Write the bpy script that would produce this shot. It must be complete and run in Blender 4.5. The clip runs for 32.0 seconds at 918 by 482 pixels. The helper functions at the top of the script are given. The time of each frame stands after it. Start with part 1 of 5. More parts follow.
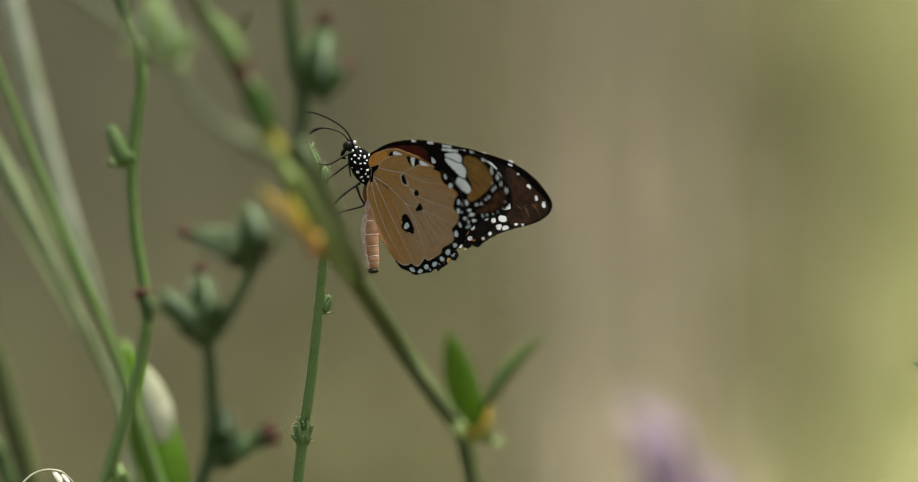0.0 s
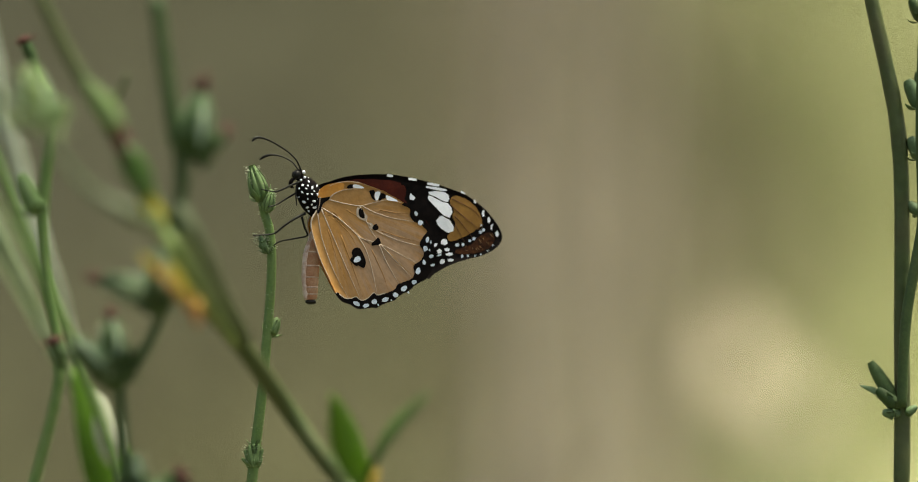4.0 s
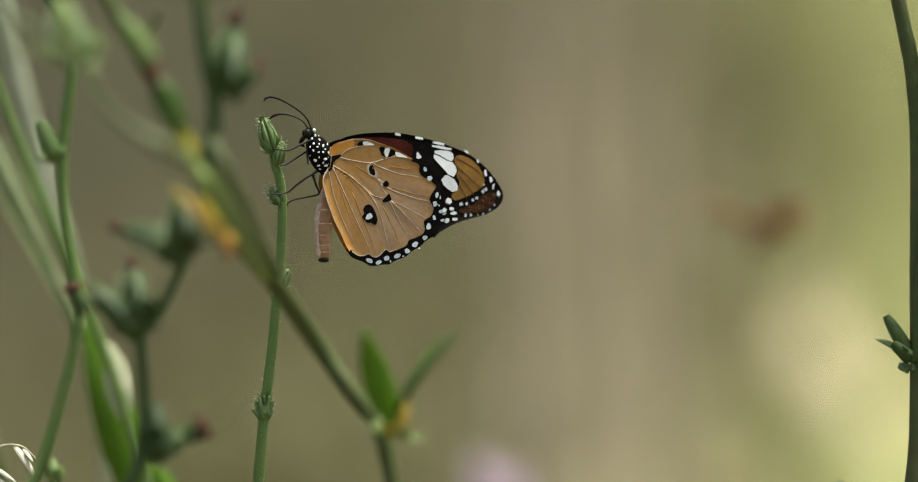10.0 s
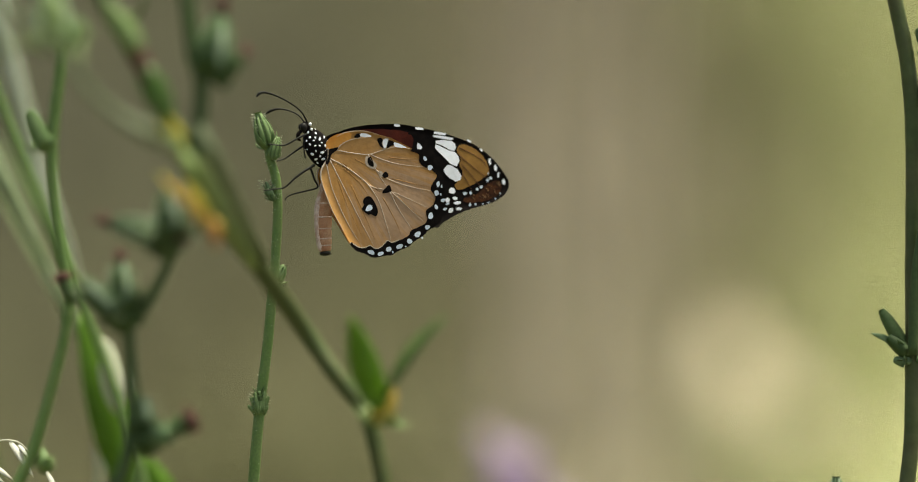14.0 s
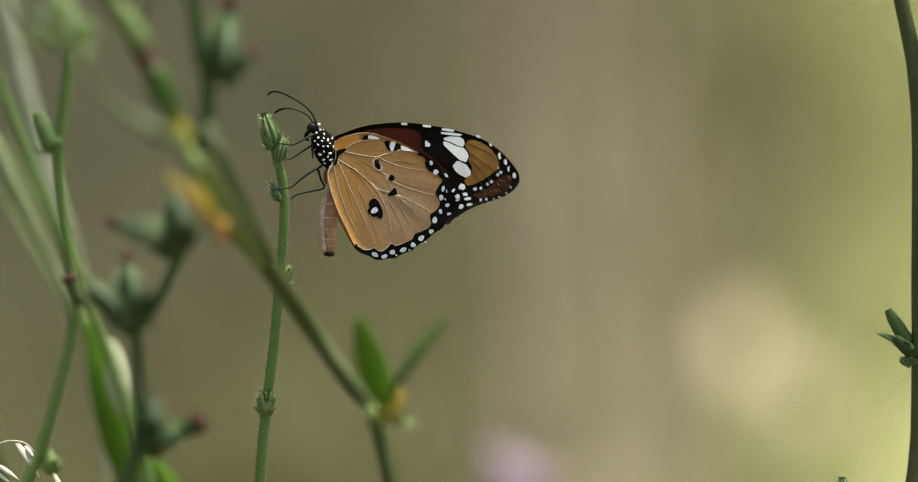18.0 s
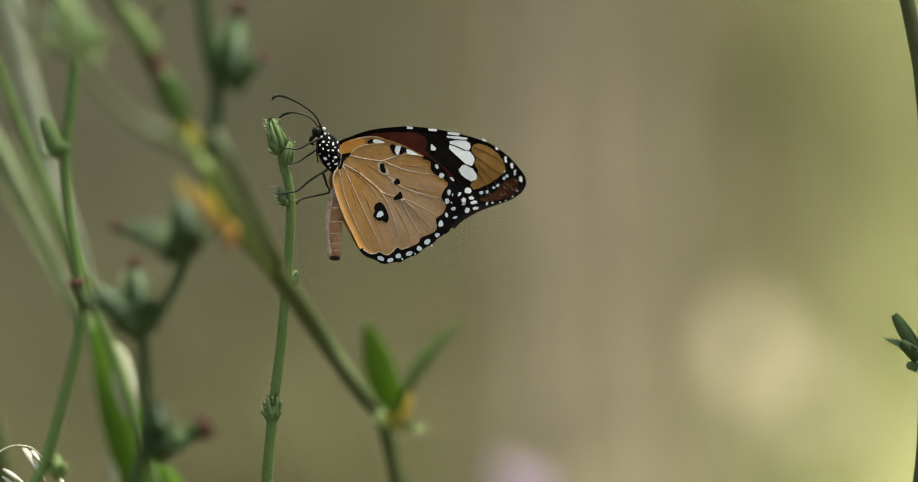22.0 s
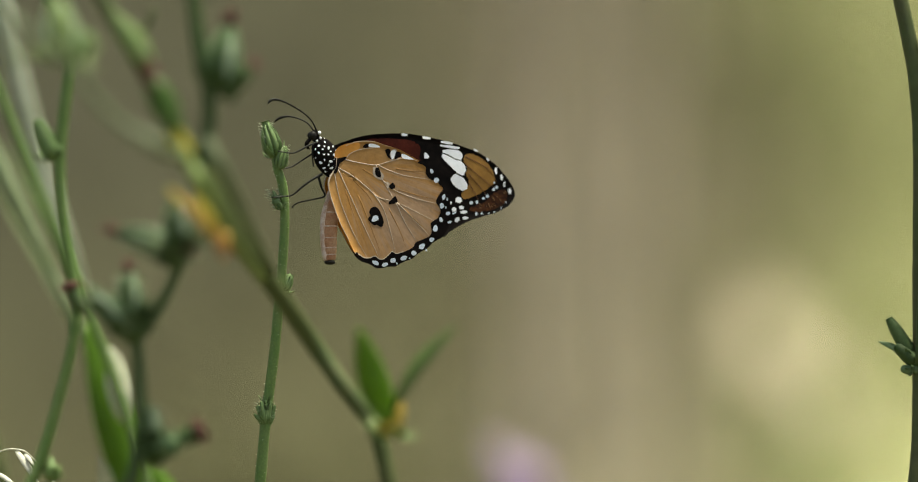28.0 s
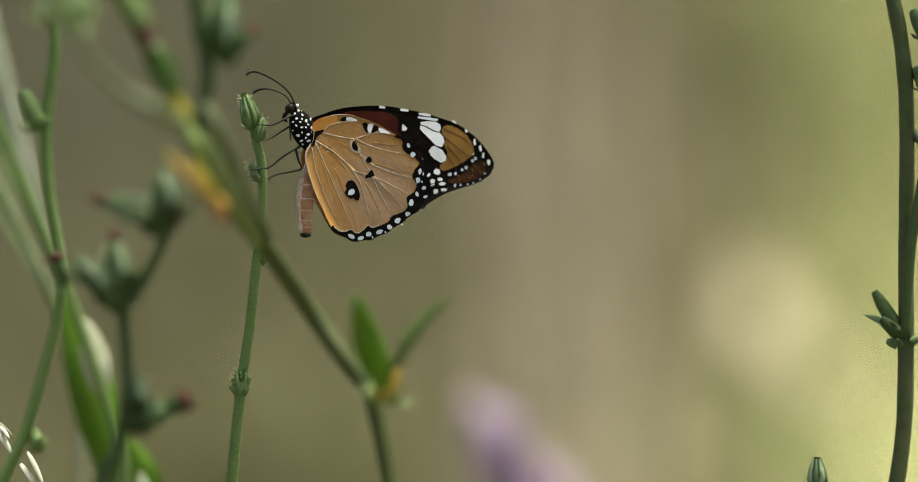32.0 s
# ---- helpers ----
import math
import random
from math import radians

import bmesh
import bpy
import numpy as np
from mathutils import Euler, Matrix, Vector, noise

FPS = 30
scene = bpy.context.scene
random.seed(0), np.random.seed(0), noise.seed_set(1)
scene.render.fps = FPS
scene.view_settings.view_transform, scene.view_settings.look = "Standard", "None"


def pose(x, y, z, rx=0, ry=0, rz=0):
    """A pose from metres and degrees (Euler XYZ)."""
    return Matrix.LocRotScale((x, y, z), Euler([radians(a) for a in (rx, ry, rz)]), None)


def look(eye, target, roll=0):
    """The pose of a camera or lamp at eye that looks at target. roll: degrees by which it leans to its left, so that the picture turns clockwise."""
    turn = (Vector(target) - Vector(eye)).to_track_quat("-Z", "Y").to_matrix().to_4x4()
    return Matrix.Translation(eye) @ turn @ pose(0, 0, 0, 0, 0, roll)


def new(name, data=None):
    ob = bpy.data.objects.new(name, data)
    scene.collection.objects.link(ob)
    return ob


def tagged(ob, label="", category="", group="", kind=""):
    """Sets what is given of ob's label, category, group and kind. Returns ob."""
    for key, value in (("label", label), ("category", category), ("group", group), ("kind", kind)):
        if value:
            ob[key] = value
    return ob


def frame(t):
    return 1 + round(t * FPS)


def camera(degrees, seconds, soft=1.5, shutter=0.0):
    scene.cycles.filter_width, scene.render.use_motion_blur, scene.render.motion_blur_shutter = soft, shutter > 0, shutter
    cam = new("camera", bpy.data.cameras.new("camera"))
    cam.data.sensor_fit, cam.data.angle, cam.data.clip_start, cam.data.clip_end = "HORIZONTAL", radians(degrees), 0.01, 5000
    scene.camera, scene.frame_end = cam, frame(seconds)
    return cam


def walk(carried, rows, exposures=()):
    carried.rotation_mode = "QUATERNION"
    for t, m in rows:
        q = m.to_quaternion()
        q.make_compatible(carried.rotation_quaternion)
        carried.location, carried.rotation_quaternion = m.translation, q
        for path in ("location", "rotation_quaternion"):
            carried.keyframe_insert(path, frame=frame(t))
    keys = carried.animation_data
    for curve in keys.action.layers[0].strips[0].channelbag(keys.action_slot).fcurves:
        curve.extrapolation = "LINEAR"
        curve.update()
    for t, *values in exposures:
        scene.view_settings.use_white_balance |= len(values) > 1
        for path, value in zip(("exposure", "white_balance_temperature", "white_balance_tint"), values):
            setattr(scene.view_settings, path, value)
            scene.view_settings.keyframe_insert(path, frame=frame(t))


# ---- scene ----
import colorsys

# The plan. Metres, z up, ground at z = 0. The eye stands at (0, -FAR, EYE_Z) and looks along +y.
# The sharp plane is y = 0, where the butterfly sits, FAR metres from the eye.
FAR, EYE_Z, LENS = 1.53, 0.62, 6.9
K = 784 / math.tan(radians(LENS / 2))


def at(u, v, y=0.0):
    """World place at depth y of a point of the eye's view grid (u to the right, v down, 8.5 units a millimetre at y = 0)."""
    d = FAR + y
    return Vector(((u - 784) / K * d, y, EYE_Z - (v - 411.5) / K * d))


def size(r, y=0.0):
    """A length in grid units as metres at depth y."""
    return r / K * (FAR + y)


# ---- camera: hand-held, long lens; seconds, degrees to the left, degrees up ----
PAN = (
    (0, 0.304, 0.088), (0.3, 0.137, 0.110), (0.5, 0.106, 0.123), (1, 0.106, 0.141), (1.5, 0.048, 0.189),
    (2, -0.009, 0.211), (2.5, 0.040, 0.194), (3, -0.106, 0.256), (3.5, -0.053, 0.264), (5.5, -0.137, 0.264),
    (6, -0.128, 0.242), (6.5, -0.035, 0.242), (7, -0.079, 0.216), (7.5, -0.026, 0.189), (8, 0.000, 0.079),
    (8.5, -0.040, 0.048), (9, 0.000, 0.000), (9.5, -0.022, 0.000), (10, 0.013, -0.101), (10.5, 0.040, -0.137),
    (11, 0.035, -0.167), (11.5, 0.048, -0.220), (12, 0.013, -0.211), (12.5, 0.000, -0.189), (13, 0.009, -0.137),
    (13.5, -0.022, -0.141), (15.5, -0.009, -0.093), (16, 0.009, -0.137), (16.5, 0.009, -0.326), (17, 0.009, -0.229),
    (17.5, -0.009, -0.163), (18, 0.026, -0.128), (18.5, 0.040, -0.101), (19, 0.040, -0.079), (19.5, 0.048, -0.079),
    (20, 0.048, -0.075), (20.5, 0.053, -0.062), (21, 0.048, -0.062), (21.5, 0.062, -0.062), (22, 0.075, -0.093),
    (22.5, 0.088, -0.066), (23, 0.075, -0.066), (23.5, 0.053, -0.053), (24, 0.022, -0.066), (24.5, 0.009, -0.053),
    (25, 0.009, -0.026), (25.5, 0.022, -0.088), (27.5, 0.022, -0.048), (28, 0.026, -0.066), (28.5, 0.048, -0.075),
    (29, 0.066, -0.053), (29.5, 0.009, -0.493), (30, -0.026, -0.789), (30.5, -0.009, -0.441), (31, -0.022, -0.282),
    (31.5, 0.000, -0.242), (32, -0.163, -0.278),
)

cam = camera(LENS, 32.0, soft=1.05, shutter=0.08)
cam.data.dof.use_dof = True
cam.data.dof.focus_distance = FAR
cam.data.dof.aperture_fstop = cam.data.lens / 42.0
cam.data.dof.aperture_blades = 0
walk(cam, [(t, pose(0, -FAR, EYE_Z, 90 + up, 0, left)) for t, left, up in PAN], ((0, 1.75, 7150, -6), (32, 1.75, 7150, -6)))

# ---- light: bright hazy daylight filtered by trees, a soft high sun from the right, almost overhead ----
world = bpy.data.worlds.new("sky")
scene.world = world
world.use_nodes = True
wn = world.node_tree.nodes
sky = wn.new("ShaderNodeTexSky")
sky.sky_type = "NISHITA"
sky.sun_disc = False
sky.air_density, sky.dust_density, sky.ozone_density = 0.7, 5.0, 0.4
sky.sun_elevation = radians(78.7)
sky.sun_rotation = radians(90)
world.node_tree.links.new(sky.outputs[0], wn["Background"].inputs[0])
wn["Background"].inputs[1].default_value = 0.065
sun = new("sun", bpy.data.lights.new("sun", "SUN"))
sun.data.energy, sun.data.angle, sun.data.color = 2.6, radians(12), (1.0, 0.94, 0.84)
sun.matrix_world = look((1.0, 0.0, 5.6), (0, 0, 0.6))


# ---- materials ----
def material(name, base, rough=0.6, tint=0.25, scale=300.0, other=None, bump=0.2, fine=6.0, spec=0.35, through_light=0.0, stripe=None, random_hue=0.0, grainy=0.5):
    """Two scales of noise over a base colour, with relief. other: the second colour of the coarse stains. through_light: how much light passes a leaf."""
    m = bpy.data.materials.new(name)
    m.use_nodes = True
    nt = m.node_tree
    n, ln = nt.nodes, nt.links
    bsdf = n["Principled BSDF"]
    co = n.new("ShaderNodeTexCoord")
    vec = co.outputs["Object"]
    a = n.new("ShaderNodeTexNoise")
    a.inputs["Scale"].default_value = scale
    a.inputs["Detail"].default_value = 4
    b = n.new("ShaderNodeTexNoise")
    b.inputs["Scale"].default_value = scale * fine
    b.inputs["Detail"].default_value = 3
    for x in (a, b):
        ln.new(vec, x.inputs["Vector"])
    other = other or tuple(c * (1 - tint) for c in base)
    mix = n.new("ShaderNodeMix")
    mix.data_type = "RGBA"
    ramp = n.new("ShaderNodeMapRange")
    ramp.inputs["From Min"].default_value, ramp.inputs["From Max"].default_value = 0.35, 0.65
    ln.new(a.outputs["Fac"], ramp.inputs["Value"])
    ln.new(ramp.outputs[0], mix.inputs["Factor"])
    mix.inputs["A"].default_value, mix.inputs["B"].default_value = (*base, 1), (*other, 1)
    grain = n.new("ShaderNodeMix")
    grain.data_type, grain.blend_type = "RGBA", "MULTIPLY"
    grain.inputs["Factor"].default_value = grainy
    g2 = n.new("ShaderNodeMapRange")
    g2.inputs["From Min"].default_value, g2.inputs["From Max"].default_value = 0.3, 0.7
    g2.inputs["To Min"].default_value, g2.inputs["To Max"].default_value = 0.65, 1.25
    ln.new(b.outputs["Fac"], g2.inputs["Value"])
    ln.new(mix.outputs["Result"], grain.inputs["A"])
    ln.new(g2.outputs[0], grain.inputs["B"])
    result = grain.outputs["Result"]
    if random_hue:
        info = n.new("ShaderNodeNewGeometry")
        hs = n.new("ShaderNodeHueSaturation")
        r1 = n.new("ShaderNodeMapRange")
        r1.inputs["To Min"].default_value, r1.inputs["To Max"].default_value = 0.5 - random_hue * 0.12, 0.5 + random_hue * 0.12
        r2 = n.new("ShaderNodeMapRange")
        r2.inputs["To Min"].default_value, r2.inputs["To Max"].default_value = 1 - random_hue, 1 + random_hue
        ln.new(info.outputs["Random Per Island"], r1.inputs["Value"])
        ln.new(info.outputs["Random Per Island"], r2.inputs["Value"])
        ln.new(r1.outputs[0], hs.inputs["Hue"])
        ln.new(r2.outputs[0], hs.inputs["Value"])
        ln.new(result, hs.inputs["Color"])
        result = hs.outputs["Color"]
    ln.new(result, bsdf.inputs["Base Color"])
    bsdf.inputs["Roughness"].default_value = rough
    bsdf.inputs["Specular IOR Level"].default_value = spec
    if bump:
        bp = n.new("ShaderNodeBump")
        bp.inputs["Strength"].default_value = bump
        bp.inputs["Distance"].default_value = 0.5 / (scale * fine)
        ln.new(b.outputs["Fac"], bp.inputs["Height"])
        ln.new(bp.outputs[0], bsdf.inputs["Normal"])
    if through_light:
        tr = n.new("ShaderNodeBsdfTranslucent")
        ln.new(result, tr.inputs["Color"])
        ms = n.new("ShaderNodeMixShader")
        ms.inputs[0].default_value = through_light
        ln.new(bsdf.outputs[0], ms.inputs[1])
        ln.new(tr.outputs[0], ms.inputs[2])
        ln.new(ms.outputs[0], n["Material Output"].inputs[0])
    return m


STEM = material("green_stem", (0.095, 0.165, 0.042), 0.5, scale=350, other=(0.125, 0.185, 0.06), bump=0.25)
STEM_DARK = material("dark_green_stem", (0.034, 0.066, 0.017), 0.5, scale=300, other=(0.05, 0.078, 0.024))
STEM_OLIVE = material("olive_stem", (0.052, 0.072, 0.021), 0.55, scale=250, other=(0.07, 0.08, 0.027))
STEM_PALE = material("pale_dry_stem", (0.52, 0.54, 0.48), 0.6, scale=90, other=(0.3, 0.34, 0.23), through_light=0.3)
STEM_RIGHT = material("ripe_green_stem", (0.05, 0.078, 0.024), 0.5, scale=60, other=(0.075, 0.08, 0.035))
BUD = material("green_bud", (0.1, 0.165, 0.055), 0.75, scale=700, other=(0.14, 0.2, 0.085), bump=0.3)
BUD_STREAK = material("streaked_bud_scale", (0.105, 0.17, 0.058), 0.7, scale=500, other=(0.15, 0.215, 0.09), bump=0.3)
BUD_GREY = material("grey_green_bud", (0.125, 0.185, 0.095), 0.6, scale=500, other=(0.07, 0.12, 0.045))
BUD_PALE = material("pale_grey_green_sepal", (0.36, 0.43, 0.33), 0.6, scale=500, other=(0.2, 0.27, 0.16))
BUD_DARK = material("dark_green_bud", (0.03, 0.064, 0.015), 0.6, scale=500, other=(0.048, 0.078, 0.023))
BUD_MID = material("mid_green_bud", (0.06, 0.105, 0.034), 0.7, scale=600, other=(0.085, 0.13, 0.05), bump=0.3)
BUD_LIME = material("lime_green_bud", (0.154, 0.231, 0.070), 0.55, scale=400, other=(0.196, 0.252, 0.112))
BROWN_TIP = material("withered_brown", (0.06, 0.024, 0.02), 0.8, scale=600, other=(0.10, 0.036, 0.03))
STEM_MID = material("light_green_stem", (0.15, 0.2, 0.055), 0.55, scale=250, other=(0.105, 0.15, 0.04))
STEM_MIST = material("grey_green_stem", (0.1, 0.12, 0.065), 0.55, scale=250, other=(0.08, 0.1, 0.05))
STEM_TAN = material("dry_tan_stem", (0.54, 0.45, 0.36), 0.7, scale=120, other=(0.45, 0.37, 0.29))
HAIR = material("pale_hair", (0.55, 0.60, 0.45), 0.5, scale=900, bump=0)
LEAF = material("fresh_leaf", (0.1, 0.215, 0.008), 0.45, scale=220, other=(0.125, 0.245, 0.02), through_light=0.3)
LEAF_DEEP = material("deep_green_leaf", (0.05, 0.115, 0.014), 0.5, scale=220, other=(0.08, 0.14, 0.03), through_light=0.2)
LEAF_GREY = material("grey_leaf", (0.08, 0.145, 0.035), 0.55, scale=220, through_light=0.2)
YELLOW = material("yellow_petal", (0.50, 0.42, 0.04), 0.6, scale=250, other=(0.36, 0.29, 0.035), through_light=0.3)
ORANGE = material("orange_petal", (0.34, 0.14, 0.03), 0.6, scale=250, other=(0.28, 0.12, 0.03), through_light=0.3)
ORANGE_BUD = material("orange_bud", (0.40, 0.26, 0.035), 0.6, scale=350, other=(0.26, 0.2, 0.04))
STEM_FADED = material("faded_green_stem", (0.25, 0.30, 0.18), 0.6, scale=90, other=(0.17, 0.22, 0.10), through_light=0.2)
AWN = material("dry_white_awn", (0.72, 0.70, 0.62), 0.5, scale=400, through_light=0.25)
PURPLE = material("lilac_petal", (0.60, 0.48, 0.68), 0.6, scale=60, other=(0.62, 0.50, 0.64), through_light=0.5)
SEED = material("pale_seed_head", (0.82, 0.72, 0.58), 0.7, scale=40, other=(0.76, 0.66, 0.52), through_light=0.4)
HW_UNDER = material("tan_orange_scales", (0.420, 0.212, 0.064), 0.7, scale=140, other=(0.445, 0.248, 0.102), bump=0.12, fine=9, spec=0.2, through_light=0.22, grainy=0.25)
WING_UP = material("bright_orange_scales", (0.66, 0.2, 0.018), 0.6, scale=260, other=(0.54, 0.14, 0.014), bump=0.25, fine=9, spec=0.2, through_light=0.25)
HW_UP = material("golden_orange_scales", (0.74, 0.36, 0.07), 0.6, scale=260, other=(0.66, 0.29, 0.045), bump=0.25, fine=9, spec=0.2, through_light=0.4)
HW_TOP = material("deep_orange_scales", (0.50, 0.20, 0.035), 0.7, scale=300, other=(0.54, 0.25, 0.06), bump=0.2, fine=9, spec=0.2, grainy=0.25)
FW_APEX = material("ochre_brown_scales", (0.25, 0.13, 0.033), 0.7, scale=400, other=(0.19, 0.095, 0.024), bump=0.25, fine=8, spec=0.2, grainy=0.3)
FW_RED = material("dark_red_brown_scales", (0.06, 0.01, 0.006), 0.7, scale=400, other=(0.035, 0.006, 0.004), bump=0.2, spec=0.1)
FW_TIP = material("sooty_brown_scales", (0.02, 0.008, 0.005), 0.7, scale=1600, other=(0.075, 0.026, 0.01), bump=0.3, spec=0.1)
BLACK = material("black_scales", (0.004, 0.0035, 0.004), 0.9, scale=800, other=(0.008, 0.006, 0.006), bump=0.3, spec=0.04)
TIP_DARK = material("smoky_brown_scales", (0.016, 0.008, 0.005), 0.7, scale=700, other=(0.036, 0.016, 0.009), bump=0.3, spec=0.1)
WHITE = material("white_scales", (0.82, 0.83, 0.95), 0.7, tint=0.1, scale=600, bump=0.1, grainy=0.15, spec=0.2)
BLUE_WHITE = material("blue_white_scales", (0.60, 0.66, 0.82), 0.7, tint=0.15, scale=600, bump=0.2, spec=0.2)
VEIN = material("pale_vein", (0.50, 0.40, 0.34), 0.6, scale=500, other=(0.46, 0.35, 0.28), bump=0.1, spec=0.2)
VEIN_SHADE = material("brown_vein_shade", (0.20, 0.092, 0.03), 0.6, scale=500, bump=0.1, spec=0.2)
FOLD = material("faint_wing_fold", (0.34, 0.17, 0.055), 0.6, scale=500, bump=0.1, spec=0.2)
PALE_RIM = material("cream_scales", (0.66, 0.55, 0.45), 0.7, scale=600, bump=0.1, spec=0.2)
PALE_CLOUD = material("pale_lilac_scales", (0.52, 0.42, 0.36), 0.7, scale=600, bump=0.1, spec=0.2)
FW_WORN = material("rubbed_pale_scales", (0.30, 0.17, 0.09), 0.7, scale=500, bump=0.1, spec=0.2)
VEIN_DARK = material("dark_vein", (0.10, 0.04, 0.02), 0.6, scale=500, bump=0.1, spec=0.2)
ABDOMEN = material("red_brown_hair", (0.31, 0.135, 0.075), 0.75, scale=500, other=(0.40, 0.24, 0.16), bump=0.4, spec=0.2)
PALE_HAIR = material("pale_grey_hair", (0.56, 0.45, 0.42), 0.8, scale=900, other=(0.40, 0.27, 0.22), bump=0.4, spec=0.2)
HORN = material("black_horn", (0.006, 0.005, 0.005), 0.5, scale=900, bump=0.1, spec=0.2)
SOIL = material("dark_soil", (0.10, 0.085, 0.05), 0.9, scale=3, other=(0.07, 0.075, 0.035), bump=0.5, fine=20)
PALE_LEAF = material("whitish_leaf", (0.64, 0.63, 0.52), 0.6, scale=200, other=(0.5, 0.52, 0.38), through_light=0.25)
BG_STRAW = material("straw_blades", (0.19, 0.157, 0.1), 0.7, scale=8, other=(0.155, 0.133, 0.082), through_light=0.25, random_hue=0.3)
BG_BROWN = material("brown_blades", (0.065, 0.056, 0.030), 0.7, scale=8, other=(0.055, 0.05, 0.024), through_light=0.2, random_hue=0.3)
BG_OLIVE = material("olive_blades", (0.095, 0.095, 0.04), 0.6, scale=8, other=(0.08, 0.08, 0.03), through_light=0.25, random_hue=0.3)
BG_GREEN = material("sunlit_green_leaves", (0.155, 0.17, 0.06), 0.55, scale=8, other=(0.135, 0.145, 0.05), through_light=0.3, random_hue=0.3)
FLY_BODY = material("tan_moth_hair", (0.2, 0.13, 0.07), 0.8, scale=600, other=(0.13, 0.085, 0.045))
FLY_WING = material("tan_moth_wing", (0.42, 0.31, 0.21), 0.7, scale=400, other=(0.34, 0.24, 0.15), through_light=0.4)


def wing_paint(m, middle, reach, tone, rays=14.0, most=0.8, along=None):
    """Scales of a second tone: a cloud round a middle (x, z), broken into rays that run out from the wing root, over fine hair lines.
    along: a direction (x, z) in place of the cloud, so that the tone deepens across the wing."""
    n, ln = m.node_tree.nodes, m.node_tree.links

    def calc(op, a, b=None, c=None):
        node = n.new("ShaderNodeMath")
        node.operation = op
        for k, v in enumerate((a, b, c)):
            if isinstance(v, (int, float)):
                node.inputs[k].default_value = v
            elif v is not None:
                ln.new(v, node.inputs[k])
        return node.outputs[0]

    co, sep = n.new("ShaderNodeTexCoord"), n.new("ShaderNodeSeparateXYZ")
    ln.new(co.outputs["Object"], sep.inputs[0])
    x, z = sep.outputs["X"], sep.outputs["Z"]
    turn = calc("ARCTAN2", z, x)
    far = calc("SQRT", calc("ADD", calc("MULTIPLY", x, x), calc("MULTIPLY", z, z)))

    def rays_noise(across, out, detail):
        put, tex = n.new("ShaderNodeCombineXYZ"), n.new("ShaderNodeTexNoise")
        ln.new(calc("MULTIPLY", turn, across), put.inputs[0])
        ln.new(calc("MULTIPLY", far, out), put.inputs[1])
        tex.inputs["Scale"].default_value, tex.inputs["Detail"].default_value = 1.0, detail
        ln.new(put.outputs[0], tex.inputs["Vector"])
        return tex.outputs["Fac"]

    if along:
        zone = calc("ADD", calc("MULTIPLY", x, along[0]), calc("MULTIPLY", z, along[1]))
        zone = calc("ADD", zone, middle[0])
    else:
        dx, dz = calc("SUBTRACT", x, middle[0]), calc("SUBTRACT", z, middle[1])
        gap = calc("SQRT", calc("ADD", calc("MULTIPLY", dx, dx), calc("MULTIPLY", dz, dz)))
        zone = calc("SUBTRACT", 1.0, calc("DIVIDE", gap, reach))
    soft = calc("ADD", zone, calc("MULTIPLY", calc("SUBTRACT", rays_noise(rays, 60.0, 3), 0.5), 1.5))
    span = n.new("ShaderNodeMapRange")
    span.interpolation_type = "SMOOTHSTEP"
    span.inputs["From Min"].default_value, span.inputs["From Max"].default_value = 0.0, 0.75
    span.inputs["To Max"].default_value = most
    ln.new(soft, span.inputs["Value"])
    hair = n.new("ShaderNodeMapRange")
    hair.inputs["From Min"].default_value, hair.inputs["From Max"].default_value = 0.3, 0.7
    hair.inputs["To Min"].default_value, hair.inputs["To Max"].default_value = 0.91, 1.08
    ln.new(rays_noise(110.0, 160.0, 2), hair.inputs["Value"])
    grain = next(k for k in n if k.bl_idname == "ShaderNodeMix" and k.blend_type == "MULTIPLY")
    first = grain.inputs["A"].links[0].from_socket
    mix, lines = n.new("ShaderNodeMix"), n.new("ShaderNodeMix")
    mix.data_type = lines.data_type = "RGBA"
    lines.blend_type = "MULTIPLY"
    lines.inputs["Factor"].default_value = 1.0
    mix.inputs["B"].default_value = (*tone, 1)
    ln.new(span.outputs[0], mix.inputs["Factor"])
    ln.new(first, mix.inputs["A"])
    ln.new(mix.outputs["Result"], lines.inputs["A"])
    ln.new(hair.outputs[0], lines.inputs["B"])
    ln.new(lines.outputs["Result"], grain.inputs["A"])


wing_paint(HW_UNDER, (0.0135, -0.012), 0.0130, (0.41, 0.30, 0.245), 22.0, 0.6)
wing_paint(WING_UP, (0.1, 0.0), 1.0, (0.10, 0.016, 0.005), 16.0, 0.97, along=(30.0, 140.0))
wing_paint(HW_UP, (0.004, -0.004), 0.009, (0.42, 0.13, 0.015), 18.0, 0.6)


